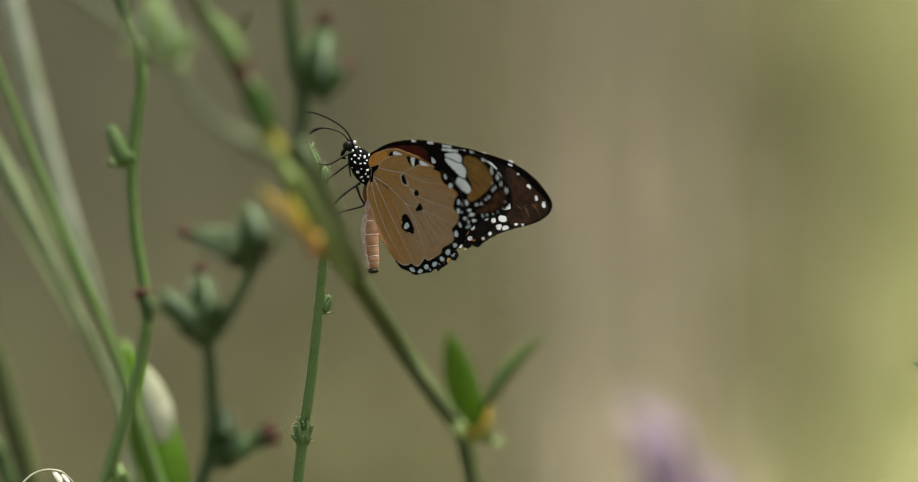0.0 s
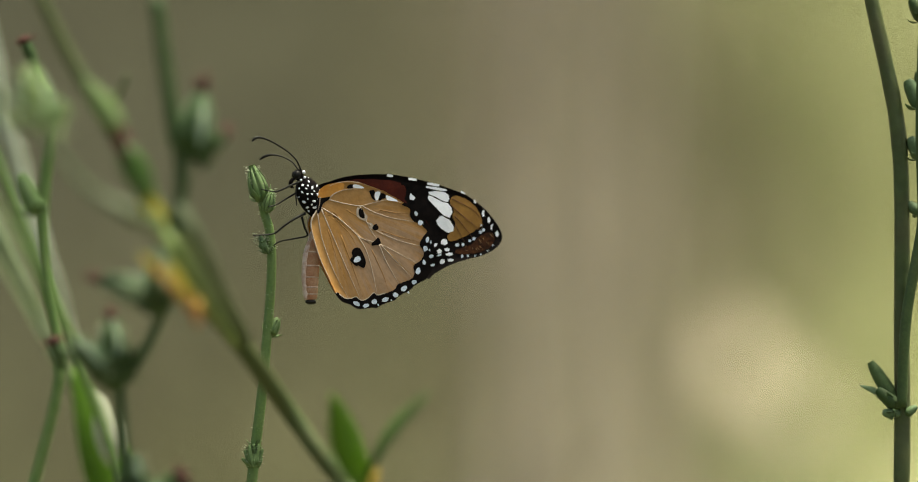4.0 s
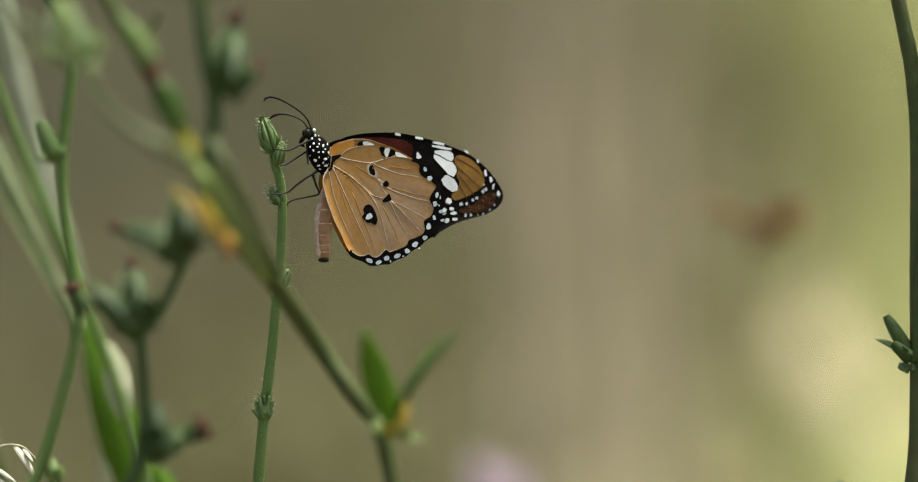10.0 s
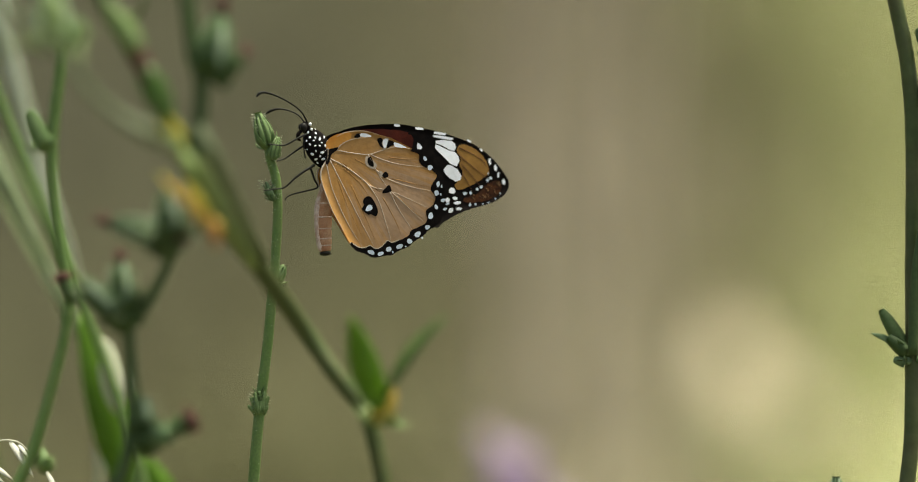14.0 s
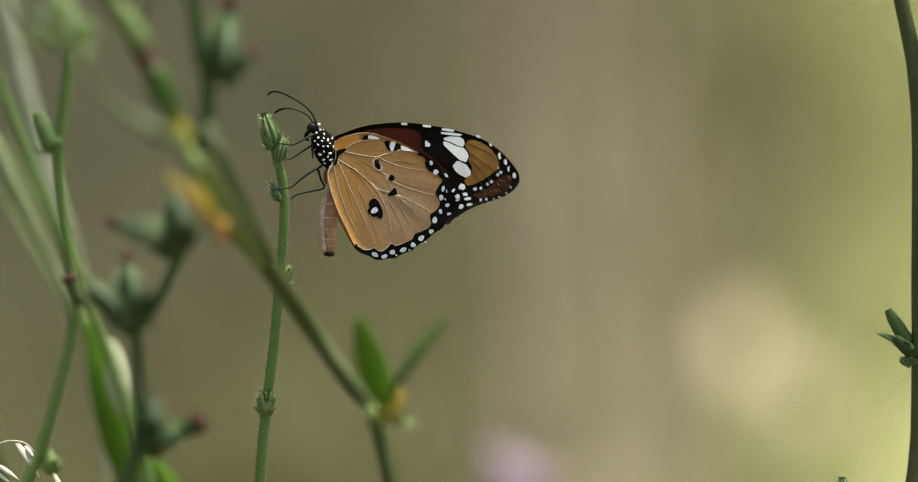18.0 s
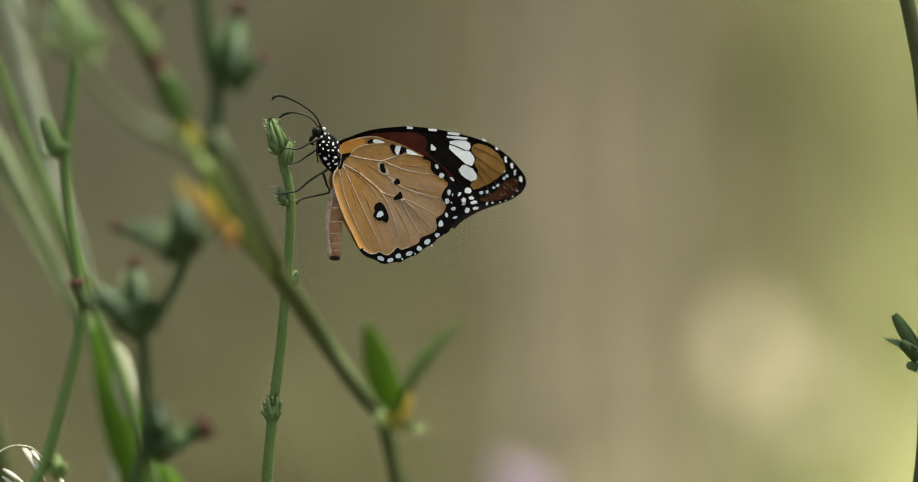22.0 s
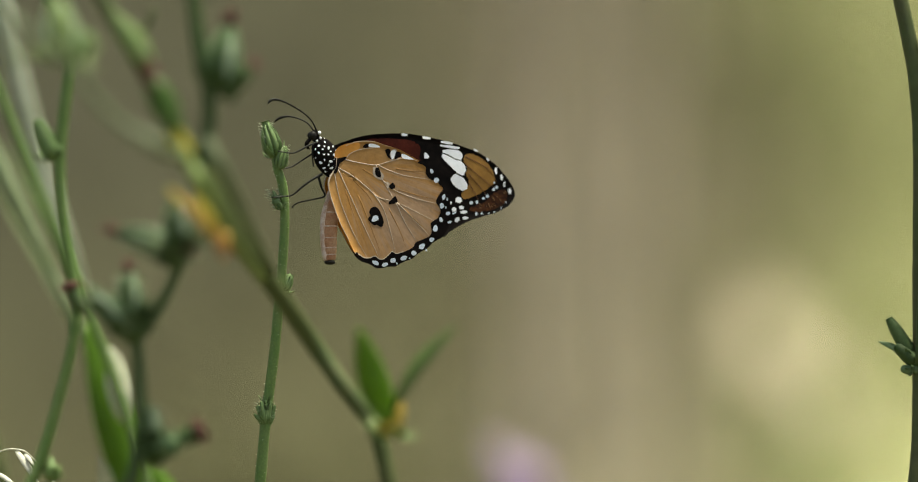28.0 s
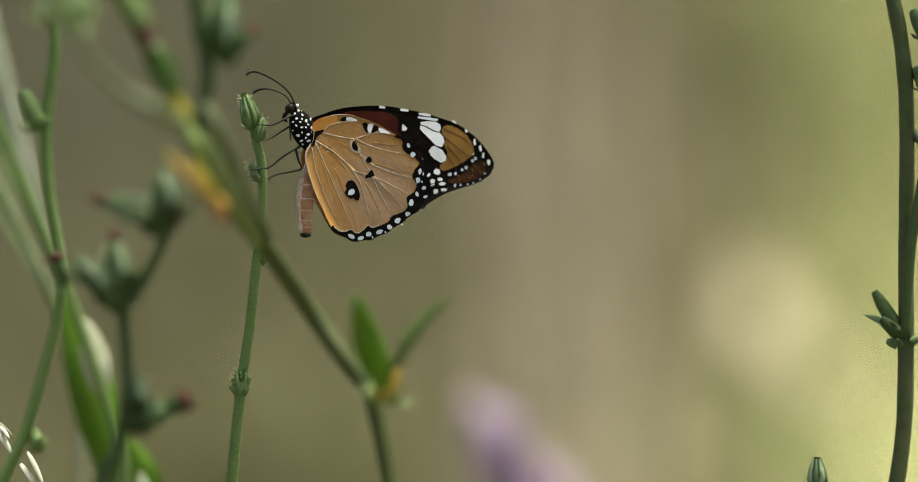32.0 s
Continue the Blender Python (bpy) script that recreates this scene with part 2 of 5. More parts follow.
def ground_cover():
    """Bare earth, a strip of straw and green turf side by side across the slope, with ragged borders and blotches."""
    m = material("slope_cover", (0.5, 0.5, 0.5), 0.9, bump=0.5, scale=2.5, fine=14)
    n, ln = m.node_tree.nodes, m.node_tree.links
    co = n.new("ShaderNodeTexCoord")
    sep = n.new("ShaderNodeSeparateXYZ")
    ln.new(co.outputs["Object"], sep.inputs[0])
    wob = n.new("ShaderNodeTexNoise")
    wob.inputs["Scale"].default_value, wob.inputs["Detail"].default_value = 1.6, 5
    ln.new(co.outputs["Object"], wob.inputs["Vector"])
    add = n.new("ShaderNodeMath")
    add.operation = "MULTIPLY_ADD"
    add.inputs[1].default_value, add.inputs[2].default_value = 0.22, -0.11
    ln.new(wob.outputs["Fac"], add.inputs[0])
    at_x = n.new("ShaderNodeMath")
    ln.new(sep.outputs["X"], at_x.inputs[0])
    ln.new(add.outputs[0], at_x.inputs[1])
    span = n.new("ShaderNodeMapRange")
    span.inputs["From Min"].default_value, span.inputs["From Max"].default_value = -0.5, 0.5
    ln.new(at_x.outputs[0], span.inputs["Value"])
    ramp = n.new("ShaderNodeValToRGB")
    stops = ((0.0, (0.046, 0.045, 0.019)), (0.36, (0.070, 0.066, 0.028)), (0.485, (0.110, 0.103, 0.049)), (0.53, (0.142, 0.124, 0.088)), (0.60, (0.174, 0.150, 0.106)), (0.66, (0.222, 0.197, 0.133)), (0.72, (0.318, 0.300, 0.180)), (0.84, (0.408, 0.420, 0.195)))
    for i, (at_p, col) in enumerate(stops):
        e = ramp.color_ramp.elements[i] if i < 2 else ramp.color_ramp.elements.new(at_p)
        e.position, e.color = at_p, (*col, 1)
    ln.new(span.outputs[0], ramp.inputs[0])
    mix = next(x for x in n if x.bl_idname == "ShaderNodeMix" and x.blend_type == "MULTIPLY")
    # ramp multiplied down to a darker tone higher up the slope
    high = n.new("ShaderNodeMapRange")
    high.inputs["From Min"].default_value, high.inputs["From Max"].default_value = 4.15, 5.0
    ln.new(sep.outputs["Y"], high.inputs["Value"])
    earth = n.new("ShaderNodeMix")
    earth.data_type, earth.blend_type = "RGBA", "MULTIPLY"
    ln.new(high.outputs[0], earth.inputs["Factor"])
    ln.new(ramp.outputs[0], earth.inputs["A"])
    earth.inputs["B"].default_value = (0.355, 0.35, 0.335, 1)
    # paler colours towards the foot of the slope
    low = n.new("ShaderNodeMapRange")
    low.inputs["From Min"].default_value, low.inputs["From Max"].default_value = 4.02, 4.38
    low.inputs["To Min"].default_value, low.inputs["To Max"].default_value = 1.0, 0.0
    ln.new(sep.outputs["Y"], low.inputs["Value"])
    foot_ramp = n.new("ShaderNodeValToRGB")
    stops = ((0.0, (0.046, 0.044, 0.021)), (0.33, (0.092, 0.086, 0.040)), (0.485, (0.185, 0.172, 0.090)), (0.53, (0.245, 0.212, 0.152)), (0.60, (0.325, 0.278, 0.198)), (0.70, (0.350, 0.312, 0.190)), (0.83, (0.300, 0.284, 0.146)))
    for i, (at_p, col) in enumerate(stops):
        e = foot_ramp.color_ramp.elements[i] if i < 2 else foot_ramp.color_ramp.elements.new(at_p)
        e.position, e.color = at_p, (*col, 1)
    ln.new(span.outputs[0], foot_ramp.inputs[0])
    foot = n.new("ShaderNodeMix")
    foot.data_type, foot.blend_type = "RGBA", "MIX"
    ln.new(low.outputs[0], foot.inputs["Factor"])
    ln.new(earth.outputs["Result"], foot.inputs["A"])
    ln.new(foot_ramp.outputs[0], foot.inputs["B"])
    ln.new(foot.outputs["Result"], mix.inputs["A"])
    return m


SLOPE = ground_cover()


# ---- mesh helpers ----
def finish(bm, name, mat, smooth=True):
    me = bpy.data.meshes.new(name)
    bm.to_mesh(me)
    bm.free()
    if smooth:
        for p in me.polygons:
            p.use_smooth = True
    me.materials.append(mat)
    return me


def part(name, bm, mat, parent, label="", smooth=True):
    """Links a bmesh as one mesh object under a thing or a part."""
    ob = new(name, finish(bm, name, mat, smooth))
    ob.parent = parent
    return tagged(ob, label)


def spline(pts, per=6):
    """Points along a smooth curve through pts (tuples of any length)."""
    p = [np.array(q, float) for q in pts]
    p = [2 * p[0] - p[1]] + p + [2 * p[-1] - p[-2]]
    out = []
    for i in range(1, len(p) - 2):
        for j in range(per):
            t = j / per
            out.append(0.5 * ((2 * p[i]) + (p[i + 1] - p[i - 1]) * t + (2 * p[i - 1] - 5 * p[i] + 4 * p[i + 1] - p[i + 2]) * t * t
                              + (3 * p[i] - p[i - 1] - 3 * p[i + 1] + p[i + 2]) * t ** 3))
    out.append(p[-2])
    return out


def ring_spline(pts, per=5):
    """The same, closed."""
    n = len(pts)
    p = [np.array(q, float) for q in pts]
    out = []
    for i in range(n):
        a, b, c, d = p[i - 1], p[i], p[(i + 1) % n], p[(i + 2) % n]
        for j in range(per):
            t = j / per
            out.append(0.5 * (2 * b + (c - a) * t + (2 * a - 5 * b + 4 * c - d) * t * t + (3 * b - a - 3 * c + d) * t ** 3))
    return out


def tube(bm, pts, sides=10, ribs=0.0):
    """Sweeps a round section along pts: (place, radius). ribs: depth of lengthwise ridges, as a share of the radius."""
    rings, side = [], None
    for i, (c, r) in enumerate(pts):
        d = (pts[min(i + 1, len(pts) - 1)][0] - pts[max(i - 1, 0)][0]).normalized()
        side = (d.orthogonal() if side is None else side - d * side.dot(d)).normalized()
        up = d.cross(side)
        rings.append([bm.verts.new(c + (side * math.cos(a) + up * math.sin(a)) * r * (1 - ribs * (k % 2)))
                      for k, a in ((k, 2 * math.pi * k / sides) for k in range(sides))])
    for a, b in zip(rings, rings[1:]):
        for k in range(sides):
            bm.faces.new((a[k], a[(k + 1) % sides], b[(k + 1) % sides], b[k]))
    bm.faces.new(rings[0][::-1])
    bm.faces.new(rings[-1])


def ball(bm, m, segs=14, rings=9):
    bmesh.ops.create_uvsphere(bm, u_segments=segs, v_segments=rings, radius=1.0, matrix=m)


def lance(bm, root, tip, width, normal, bend=0.0, steps=7, fold=0.25):
    """A thin leaf blade from root to tip with a folded midrib and real thickness."""
    axis = tip - root
    side = axis.cross(normal).normalized()
    nrm = side.cross(axis).normalized()
    prev = None
    thick = width * 0.05
    for i in range(steps + 1):
        t = i / steps
        w = width * 0.5 * (math.sin(math.pi * (0.08 + 0.92 * t) ** 0.85) ** 0.8 if t < 1 else 0.02) + width * 0.012
        c = root + axis * t + nrm * bend * math.sin(math.pi * t) * axis.length
        row = [bm.verts.new(c + side * w + nrm * w * fold), bm.verts.new(c), bm.verts.new(c - side * w + nrm * w * fold),
               bm.verts.new(c - side * w + nrm * (w * fold - thick)), bm.verts.new(c - nrm * thick * 1.6), bm.verts.new(c + side * w + nrm * (w * fold - thick))]
        if prev:
            for k in range(6):
                bm.faces.new((prev[k], prev[(k + 1) % 6], row[(k + 1) % 6], row[k]))
        else:
            bm.faces.new(row[::-1])
        prev = row
    bm.faces.new(prev)


# ---- the setting: ground, overgrown bank ----
def build_ground():
    bm = bmesh.new()
    n, half = 60, 400.0
    cut = [half * (abs(i / n * 2 - 1) ** 4) * (1 if i * 2 > n else -1) for i in range(n + 1)]
    rows = [[bm.verts.new((x, y, 0.012 * noise.noise((x * 1.3, y * 1.3, 0)) if abs(x) + abs(y) < 25 else 0.0)) for x in cut] for y in cut]
    for a, b in zip(rows, rows[1:]):
        for k in range(n):
            bm.faces.new((a[k], a[k + 1], b[k + 1], b[k]))
    ob = new("ground", finish(bm, "ground", SOIL))
    tagged(ob, "dry brown soil under the wild plants", "ground", kind="structure")
    # a sunlit slope that rises behind the meadow
    bm = bmesh.new()
    rows = []
    for j in range(46):
        y = 2.6 + 22 * (j / 45) ** 1.7
        rows.append([])
        for i in range(81):
            x = 26 * abs(i / 40 - 1) ** 2.2 * (1 if i > 40 else -1)
            rows[-1].append(bm.verts.new((x, y, slope(x, y))))
    for a, b in zip(rows, rows[1:]):
        for k in range(80):
            bm.faces.new((a[k], a[k + 1], b[k + 1], b[k]))
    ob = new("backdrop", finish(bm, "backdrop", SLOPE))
    tagged(ob, "sunlit slope of bare earth, straw and turf behind the meadow", "slope", kind="structure")


def slope(x, y):
    """Height of the rising ground behind the meadow."""
    t = max(0.0, y - 2.7)
    return -0.03 + 0.21 * t + 0.045 * t * t + (0.05 * noise.noise((x * 0.9, y * 0.9, 3.0)) + 0.015 * noise.noise((x * 5, y * 5, 1.0))) * min(t, 1)


def blades(name, label, x0, x1, y0, y1, count, tall, wide, mat, lean=0.12, seed=1, category="grass"):
    """A stand of tall blades, each bent and folded, joined as stuff."""
    rnd = random.Random(seed)
    verts, faces = [], []
    for _ in range(count):
        x, y = rnd.uniform(x0, x1), rnd.uniform(y0, y1)
        h, w = tall * rnd.uniform(0.75, 1.25), wide * rnd.uniform(0.6, 1.4)
        a, la, lb = rnd.uniform(0, math.pi), rnd.gauss(0, lean), rnd.gauss(0, lean)
        first, foot = len(verts), slope(x, y) - 0.01
        for i in range(6):
            t = i / 5
            ww = w * (1 - 0.85 * t * t) * 0.5
            cx, cy = x + la * h * t * t, y + lb * h * t * t
            verts += [(cx - math.cos(a) * ww, cy - math.sin(a) * ww, foot + h * t), (cx, cy + 0.15 * w, foot + h * t), (cx + math.cos(a) * ww, cy + math.sin(a) * ww, foot + h * t)]
        for i in range(5):
            p = first + i * 3
            faces += [(p, p + 1, p + 4, p + 3), (p + 1, p + 2, p + 5, p + 4)]
    me = bpy.data.meshes.new(name)
    me.from_pydata(verts, [], faces)
    me.materials.append(mat)
    return tagged(new(name, me), label, category, kind="stuff")


def build_background():
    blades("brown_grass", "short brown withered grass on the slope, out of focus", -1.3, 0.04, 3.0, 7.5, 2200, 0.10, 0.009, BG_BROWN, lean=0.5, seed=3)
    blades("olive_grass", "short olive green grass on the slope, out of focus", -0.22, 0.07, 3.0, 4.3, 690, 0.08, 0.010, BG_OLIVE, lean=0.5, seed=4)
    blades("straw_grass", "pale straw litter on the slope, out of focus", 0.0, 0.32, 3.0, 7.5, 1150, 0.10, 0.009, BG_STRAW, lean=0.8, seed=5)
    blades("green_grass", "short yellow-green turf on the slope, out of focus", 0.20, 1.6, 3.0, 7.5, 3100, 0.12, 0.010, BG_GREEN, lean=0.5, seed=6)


# ---- plants ----
def plant(name, label, u, y, category="plant"):
    """An Empty on the ground below the grid column u at depth y. Its parts are built at their places in the world."""
    o = at(u, 0, y)
    root = new(name)
    root.location = (o.x, y, 0)
    root["lean"] = y
    return tagged(root, label, category)


def hang(name, bm, mat, root, label="", smooth=True):
    """A part of a plant."""
    ob = part(name, bm, mat, root, label, smooth)
    ob.location = -root.location
    return ob


def sub(name, bm, mat, parent, label="", smooth=True):
    return part(name, bm, mat, parent, label, smooth)


def stem(root, pts, y, mat, name="stem", label="", sides=12, wander=0.0, dy=None, ribs=0.0):
    """A stem through grid points (u, v, radius); dy: depth added at each point."""
    dy = list(dy or ()) + [0.0] * (len(pts) - len(dy or ()))
    full = spline([(u, v, r, d) for (u, v, r), d in zip(pts, dy)], 7)
    bm = bmesh.new()
    tube(bm, [(at(u, v, y + d), size(max(r, 0.3), y) * (1 + 0.05 * noise.noise((v * 0.03, u * 0.03, y * 50)))) for u, v, r, d in full], sides, ribs)
    return hang(name, bm, mat, root, label)


def to_ground(u, v, r, lean=0.0, y=0.0):
    """Grid points that carry a stem on from (u, v) down to the soil."""
    v1 = 411.5 + EYE_Z / (FAR + y) * K + 40
    out, step, w = [], 90, v
    while w + step * 1.6 < v1:
        w += step
        step *= 1.7
        t = (w - v) / (v1 - v)
        out.append((u + lean * t, w, r * (1 + 0.35 * t)))
    return out + [(u + lean, v1, r * 1.4)]


def bud(root, foot, tip, width, y, mat, bracts=5, name="bud", label="", bract_mat=None, tip_mat=None, open_tip=0.3, seed=0, spread=0.5, ribbed=False, scales=None):
    """A ribbed flower bud from foot to tip, with a whorl of bracts at its foot and, where tip_mat is given, a withered tuft."""
    rnd = random.Random(seed + int(foot[0]) * 7 + int(foot[1]))
    a, b = at(*foot, y), at(*tip, y)
    axis = b - a
    w = size(width, y) * 0.5
    bm = bmesh.new()
    prof = [(0.0, 0.45), (0.08, 0.75), (0.22, 1.0), (0.45, 1.0), (0.7, 0.88), (0.88, 0.68), (0.97, 0.5), (1.0, open_tip)]
    tube(bm, [(a + axis * t, w * r) for t, r in spline(prof, 3)], 20, 0.10)
    body = hang(name, bm, mat, root, label)
    side = axis.normalized().orthogonal()
    if ribbed or scales:
        scales = scales or (BUD,)
        for k in range(9):
            d = Matrix.Rotation(2 * math.pi * k / 9 + 0.2, 3, axis.normalized()) @ side
            bm = bmesh.new()
            lance(bm, a + axis * 0.02 + d * w * 0.66, a + axis * rnd.uniform(0.9, 1.0) + d * w * 0.42, w * 0.72, d, 0.14, 8, fold=-0.3)
            sub("scale", bm, scales[k % len(scales)], body)
    if bracts:
        for k in range(bracts):
            bm = bmesh.new()
            d = Matrix.Rotation(2 * math.pi * k / bracts + rnd.uniform(-0.3, 0.3), 3, axis.normalized()) @ side
            p = a + axis * rnd.uniform(0.02, 0.12) + d * w * 0.6
            q = p + axis * rnd.uniform(0.2, 0.36) + d * w * rnd.uniform(0.4, 0.95) * spread * 2
            lance(bm, p, q, w * 0.75, d, 0.08, 5)
            sub("bract", bm, bract_mat or mat, body)
    if tip_mat:
        bm = bmesh.new()
        for k in range(9):
            d = Matrix.Rotation(2 * math.pi * k / 9, 3, axis.normalized()) @ side
            p = b - axis * 0.08 + d * w * 0.25
            lance(bm, p, b + axis * rnd.uniform(0.12, 0.3) + d * w * rnd.uniform(0.1, 0.45), w * 0.4, d, 0.1, 4)
        ball(bm, Matrix.Translation(b) @ Matrix.Scale(w * 0.6, 4), 8, 6)
        sub("withered_tip", bm, tip_mat, body, "dark red-brown withered tip")
    return body


def withered(root, foot, tip, r, y, label):
    """A withered flower head: a short dark cup under a shaggy red-brown tuft, r grid units wide to each side."""
    rnd = random.Random(int(foot[0]) + int(tip[1]))
    a, b = at(*foot, y), at(*tip, y)
    axis, w = (b - a).normalized(), size(r, y)
    bm = bmesh.new()
    tube(bm, [(a.lerp(b, t), w * k) for t, k in spline(((0, 0.3), (0.3, 0.6), (0.7, 0.72), (0.95, 0.6)), 4)], 14, 0.12)
    cup = hang("withered_head", bm, BUD_DARK, root, label)
    bm = bmesh.new()
    ball(bm, Matrix.Translation(b) @ axis.to_track_quat("Z", "Y").to_matrix().to_4x4() @ Matrix.Diagonal((w * 0.8, w * 0.8, w * 0.55, 1)), 12, 8)
    side = axis.orthogonal()
    for k in range(26):
        d = Matrix.Rotation(k * 2.4, 3, axis) @ side
        p = b + d * w * rnd.uniform(0.2, 0.7) - axis * w * 0.3
        lance(bm, p, p + d * w * rnd.uniform(0.1, 0.6) + axis * w * rnd.uniform(0.4, 1.1), w * 0.22, d, 0.1, 4)
    sub("withered_tuft", bm, BROWN_TIP, cup, "shaggy red-brown tuft")
    return cup


def hairs(root, pts, y, count, long, mat, seed=1, name="stem_hairs"):
    """Fine stiff hairs along a stem (u, v, radius)."""
    rnd = random.Random(seed)
    line = spline(pts, 12)
    bm = bmesh.new()
    for _ in range(count):
        i = rnd.randrange(len(line) - 1)
        u, v, r = line[i]
        a = rnd.uniform(0, 2 * math.pi)
        d = Vector((math.cos(a), math.sin(a), rnd.uniform(-0.3, 0.3))).normalized()
        c = at(u, v + rnd.uniform(-4, 4), y) + d * size(r, y) * 0.92
        e = c + d * size(long, y) * rnd.uniform(0.5, 1.2)
        tube(bm, [(c, size(0.45, y)), (e, size(0.15, y))], 4)
    return tagged(hang(name, bm, mat, root), kind="stuff")


def whorl(root, u, v, y, radius, mat, count=14, name="bract_whorl", label="", seed=1, up=0.7):
    """A tight knot of small pointed bracts round a stem."""
    rnd = random.Random(seed)
    bm = bmesh.new()
    c = at(u, v, y)
    r = size(radius, y)
    ball(bm, Matrix.Translation(c) @ Matrix.Diagonal((r * 0.6, r * 0.6, r * 0.75, 1)), 10, 7)
    for k in range(count):
        a = 2 * math.pi * k / count * 2.4
        d = Vector((math.cos(a), math.sin(a), 0))
        p = c + d * r * 0.35 + Vector((0, 0, r * rnd.uniform(-0.8, 0.5)))
        lance(bm, p, p + d * r * rnd.uniform(0.5, 0.8) + Vector((0, 0, r * rnd.uniform(0.2, 1.0) * up)), r * 0.42, Vector((0, 0, 1)), 0.1, 4)
    return hang(name, bm, mat, root, label)


def build_perch():
    """The stem on which the butterfly sits."""
    p = plant("flower_stalk", "slender hairy green stalk with a closed bud at its top", 420, 0.0)
    line = [(462, 268, 7), (466, 300, 7.5), (475, 330, 8), (479, 365, 7.8), (479, 410, 8), (476, 460, 8.2), (471, 520, 8.5), (462, 620, 8.8), (450, 716, 9), (441, 815, 9.5), (435, 900, 10), (429, 985, 10.5)]
    stem(p, line + to_ground(429, 985, 11, -25), 0.0, STEM, sides=16, ribs=0.06)
    hairs(p, line, 0.0, 240, 4, HAIR)
    bud(p, (464, 284), (445, 222), 22.5, 0.0, BUD, 11, label="closed green bud with streaked ribs", open_tip=0.72, spread=0.6, scales=(BUD, BUD_STREAK))
    bud(p, (470, 303), (480, 264), 16, -0.001, BUD, 6, name="side_bud", seed=3, spread=0.5, scales=(BUD_STREAK, BUD))
    bud(p, (474, 374), (459, 340), 9, -0.001, BUD_GREY, 14, name="side_bud", label="hairy side bud", seed=5, spread=1.1, open_tip=0.2)
    bud(p, (475, 514), (490, 484), 19, 0.001, BUD, 8, name="side_bud", seed=6, spread=0.7, scales=(BUD_STREAK, BUD))
    for foot, tip, w, k in (((449, 738), (449, 698), 13, 1), ((446, 736), (433, 708), 10, 2), ((452, 736), (464, 706), 9, 3), ((447, 738), (440, 700), 9, 4), ((450, 738), (457, 699), 9, 5), ((446, 740), (428, 722), 8, 6), ((453, 740), (463, 722), 8, 7)):
        bud(p, foot, tip, w, -0.0014 + 0.0004 * (k % 4), BUD if k % 2 else BUD_STREAK, 4, name="side_bud", seed=20 + k, spread=0.5, open_tip=0.08, label="tiny pointed green bud in a knot")
    stem(p, [(412, 972, 6), (403, 955, 6), (398, 940, 6)], 0.0, STEM, "branch")
    bud(p, (404, 958), (389, 906), 24, 0.0, BUD_GREY, 9, name="side_bud", seed=9, spread=0.9, scales=(BUD_GREY, BUD_STREAK))
    whorl(p, 449, 718, 0.0, 17, BUD_STREAK, 18, name="bract_whorl", label="spiky knot of small bracts", seed=31, up=1.5)
    whorl(p, 449, 712, -0.001, 11, BUD_DARK, 14, name="inner_whorl", seed=32, up=1.9)
    whorl(p, 464, 358, -0.001, 12, BUD_GREY, 18, name="bract_whorl", seed=33, up=1.2)
    whorl(p, 486, 490, 0.001, 10, BUD_STREAK, 12, name="bract_whorl", seed=34, up=1.0)
    hairs(p, [(464, 276, 9), (453, 250, 11.5), (445, 224, 10)], 0.0, 220, 6, HAIR, 4, "bud_hairs")
    hairs(p, [(471, 302, 6), (476, 284, 8), (480, 266, 6)], -0.001, 110, 5, HAIR, 7, "bud_hairs")
    hairs(p, [(474, 370, 9), (464, 352, 12), (457, 336, 8)], 0.0, 90, 8, HAIR, 5, "bud_hairs")
    hairs(p, [(448, 735, 9), (448, 716, 16), (448, 698, 14)], 0.0, 40, 8, HAIR, 6, "bud_hairs")
    return p


def build_left():
    """The stalk at the far side of the group, a little nearer than the sharp plane."""
    y = -0.051
    p = plant("flower_stalk", "green stalk with a small side bud and brown withered heads", 20, y)
    stem(p, [(86, 34, 6), (94, 56, 8), (104, 82, 9), (114, 140, 10), (104, 230, 10.5), (99, 300, 10), (104, 390, 10), (117, 470, 10), (128, 535, 10.5), (122, 600, 10), (100, 690, 10), (66, 805, 10.5), (26, 900, 11)] + to_ground(26, 900, 11, -60, y), y, STEM)
    bud(p, (92, 292), (60, 222), 34, y, BUD, 5, name="side_bud", seed=2, label="small green side bud")
    withered(p, (90, 44), (68, -6), 15, y, "small withered red-brown head")
    whorl(p, 106, 84, y, 20, BUD, 10, seed=7)
    withered(p, (134, 556), (118, 508), 17, y - 0.0145, "dark bud with a withered brown head")
    whorl(p, 85, 825, y, 24, STEM, 18, seed=3, name="bract_whorl")
    return p


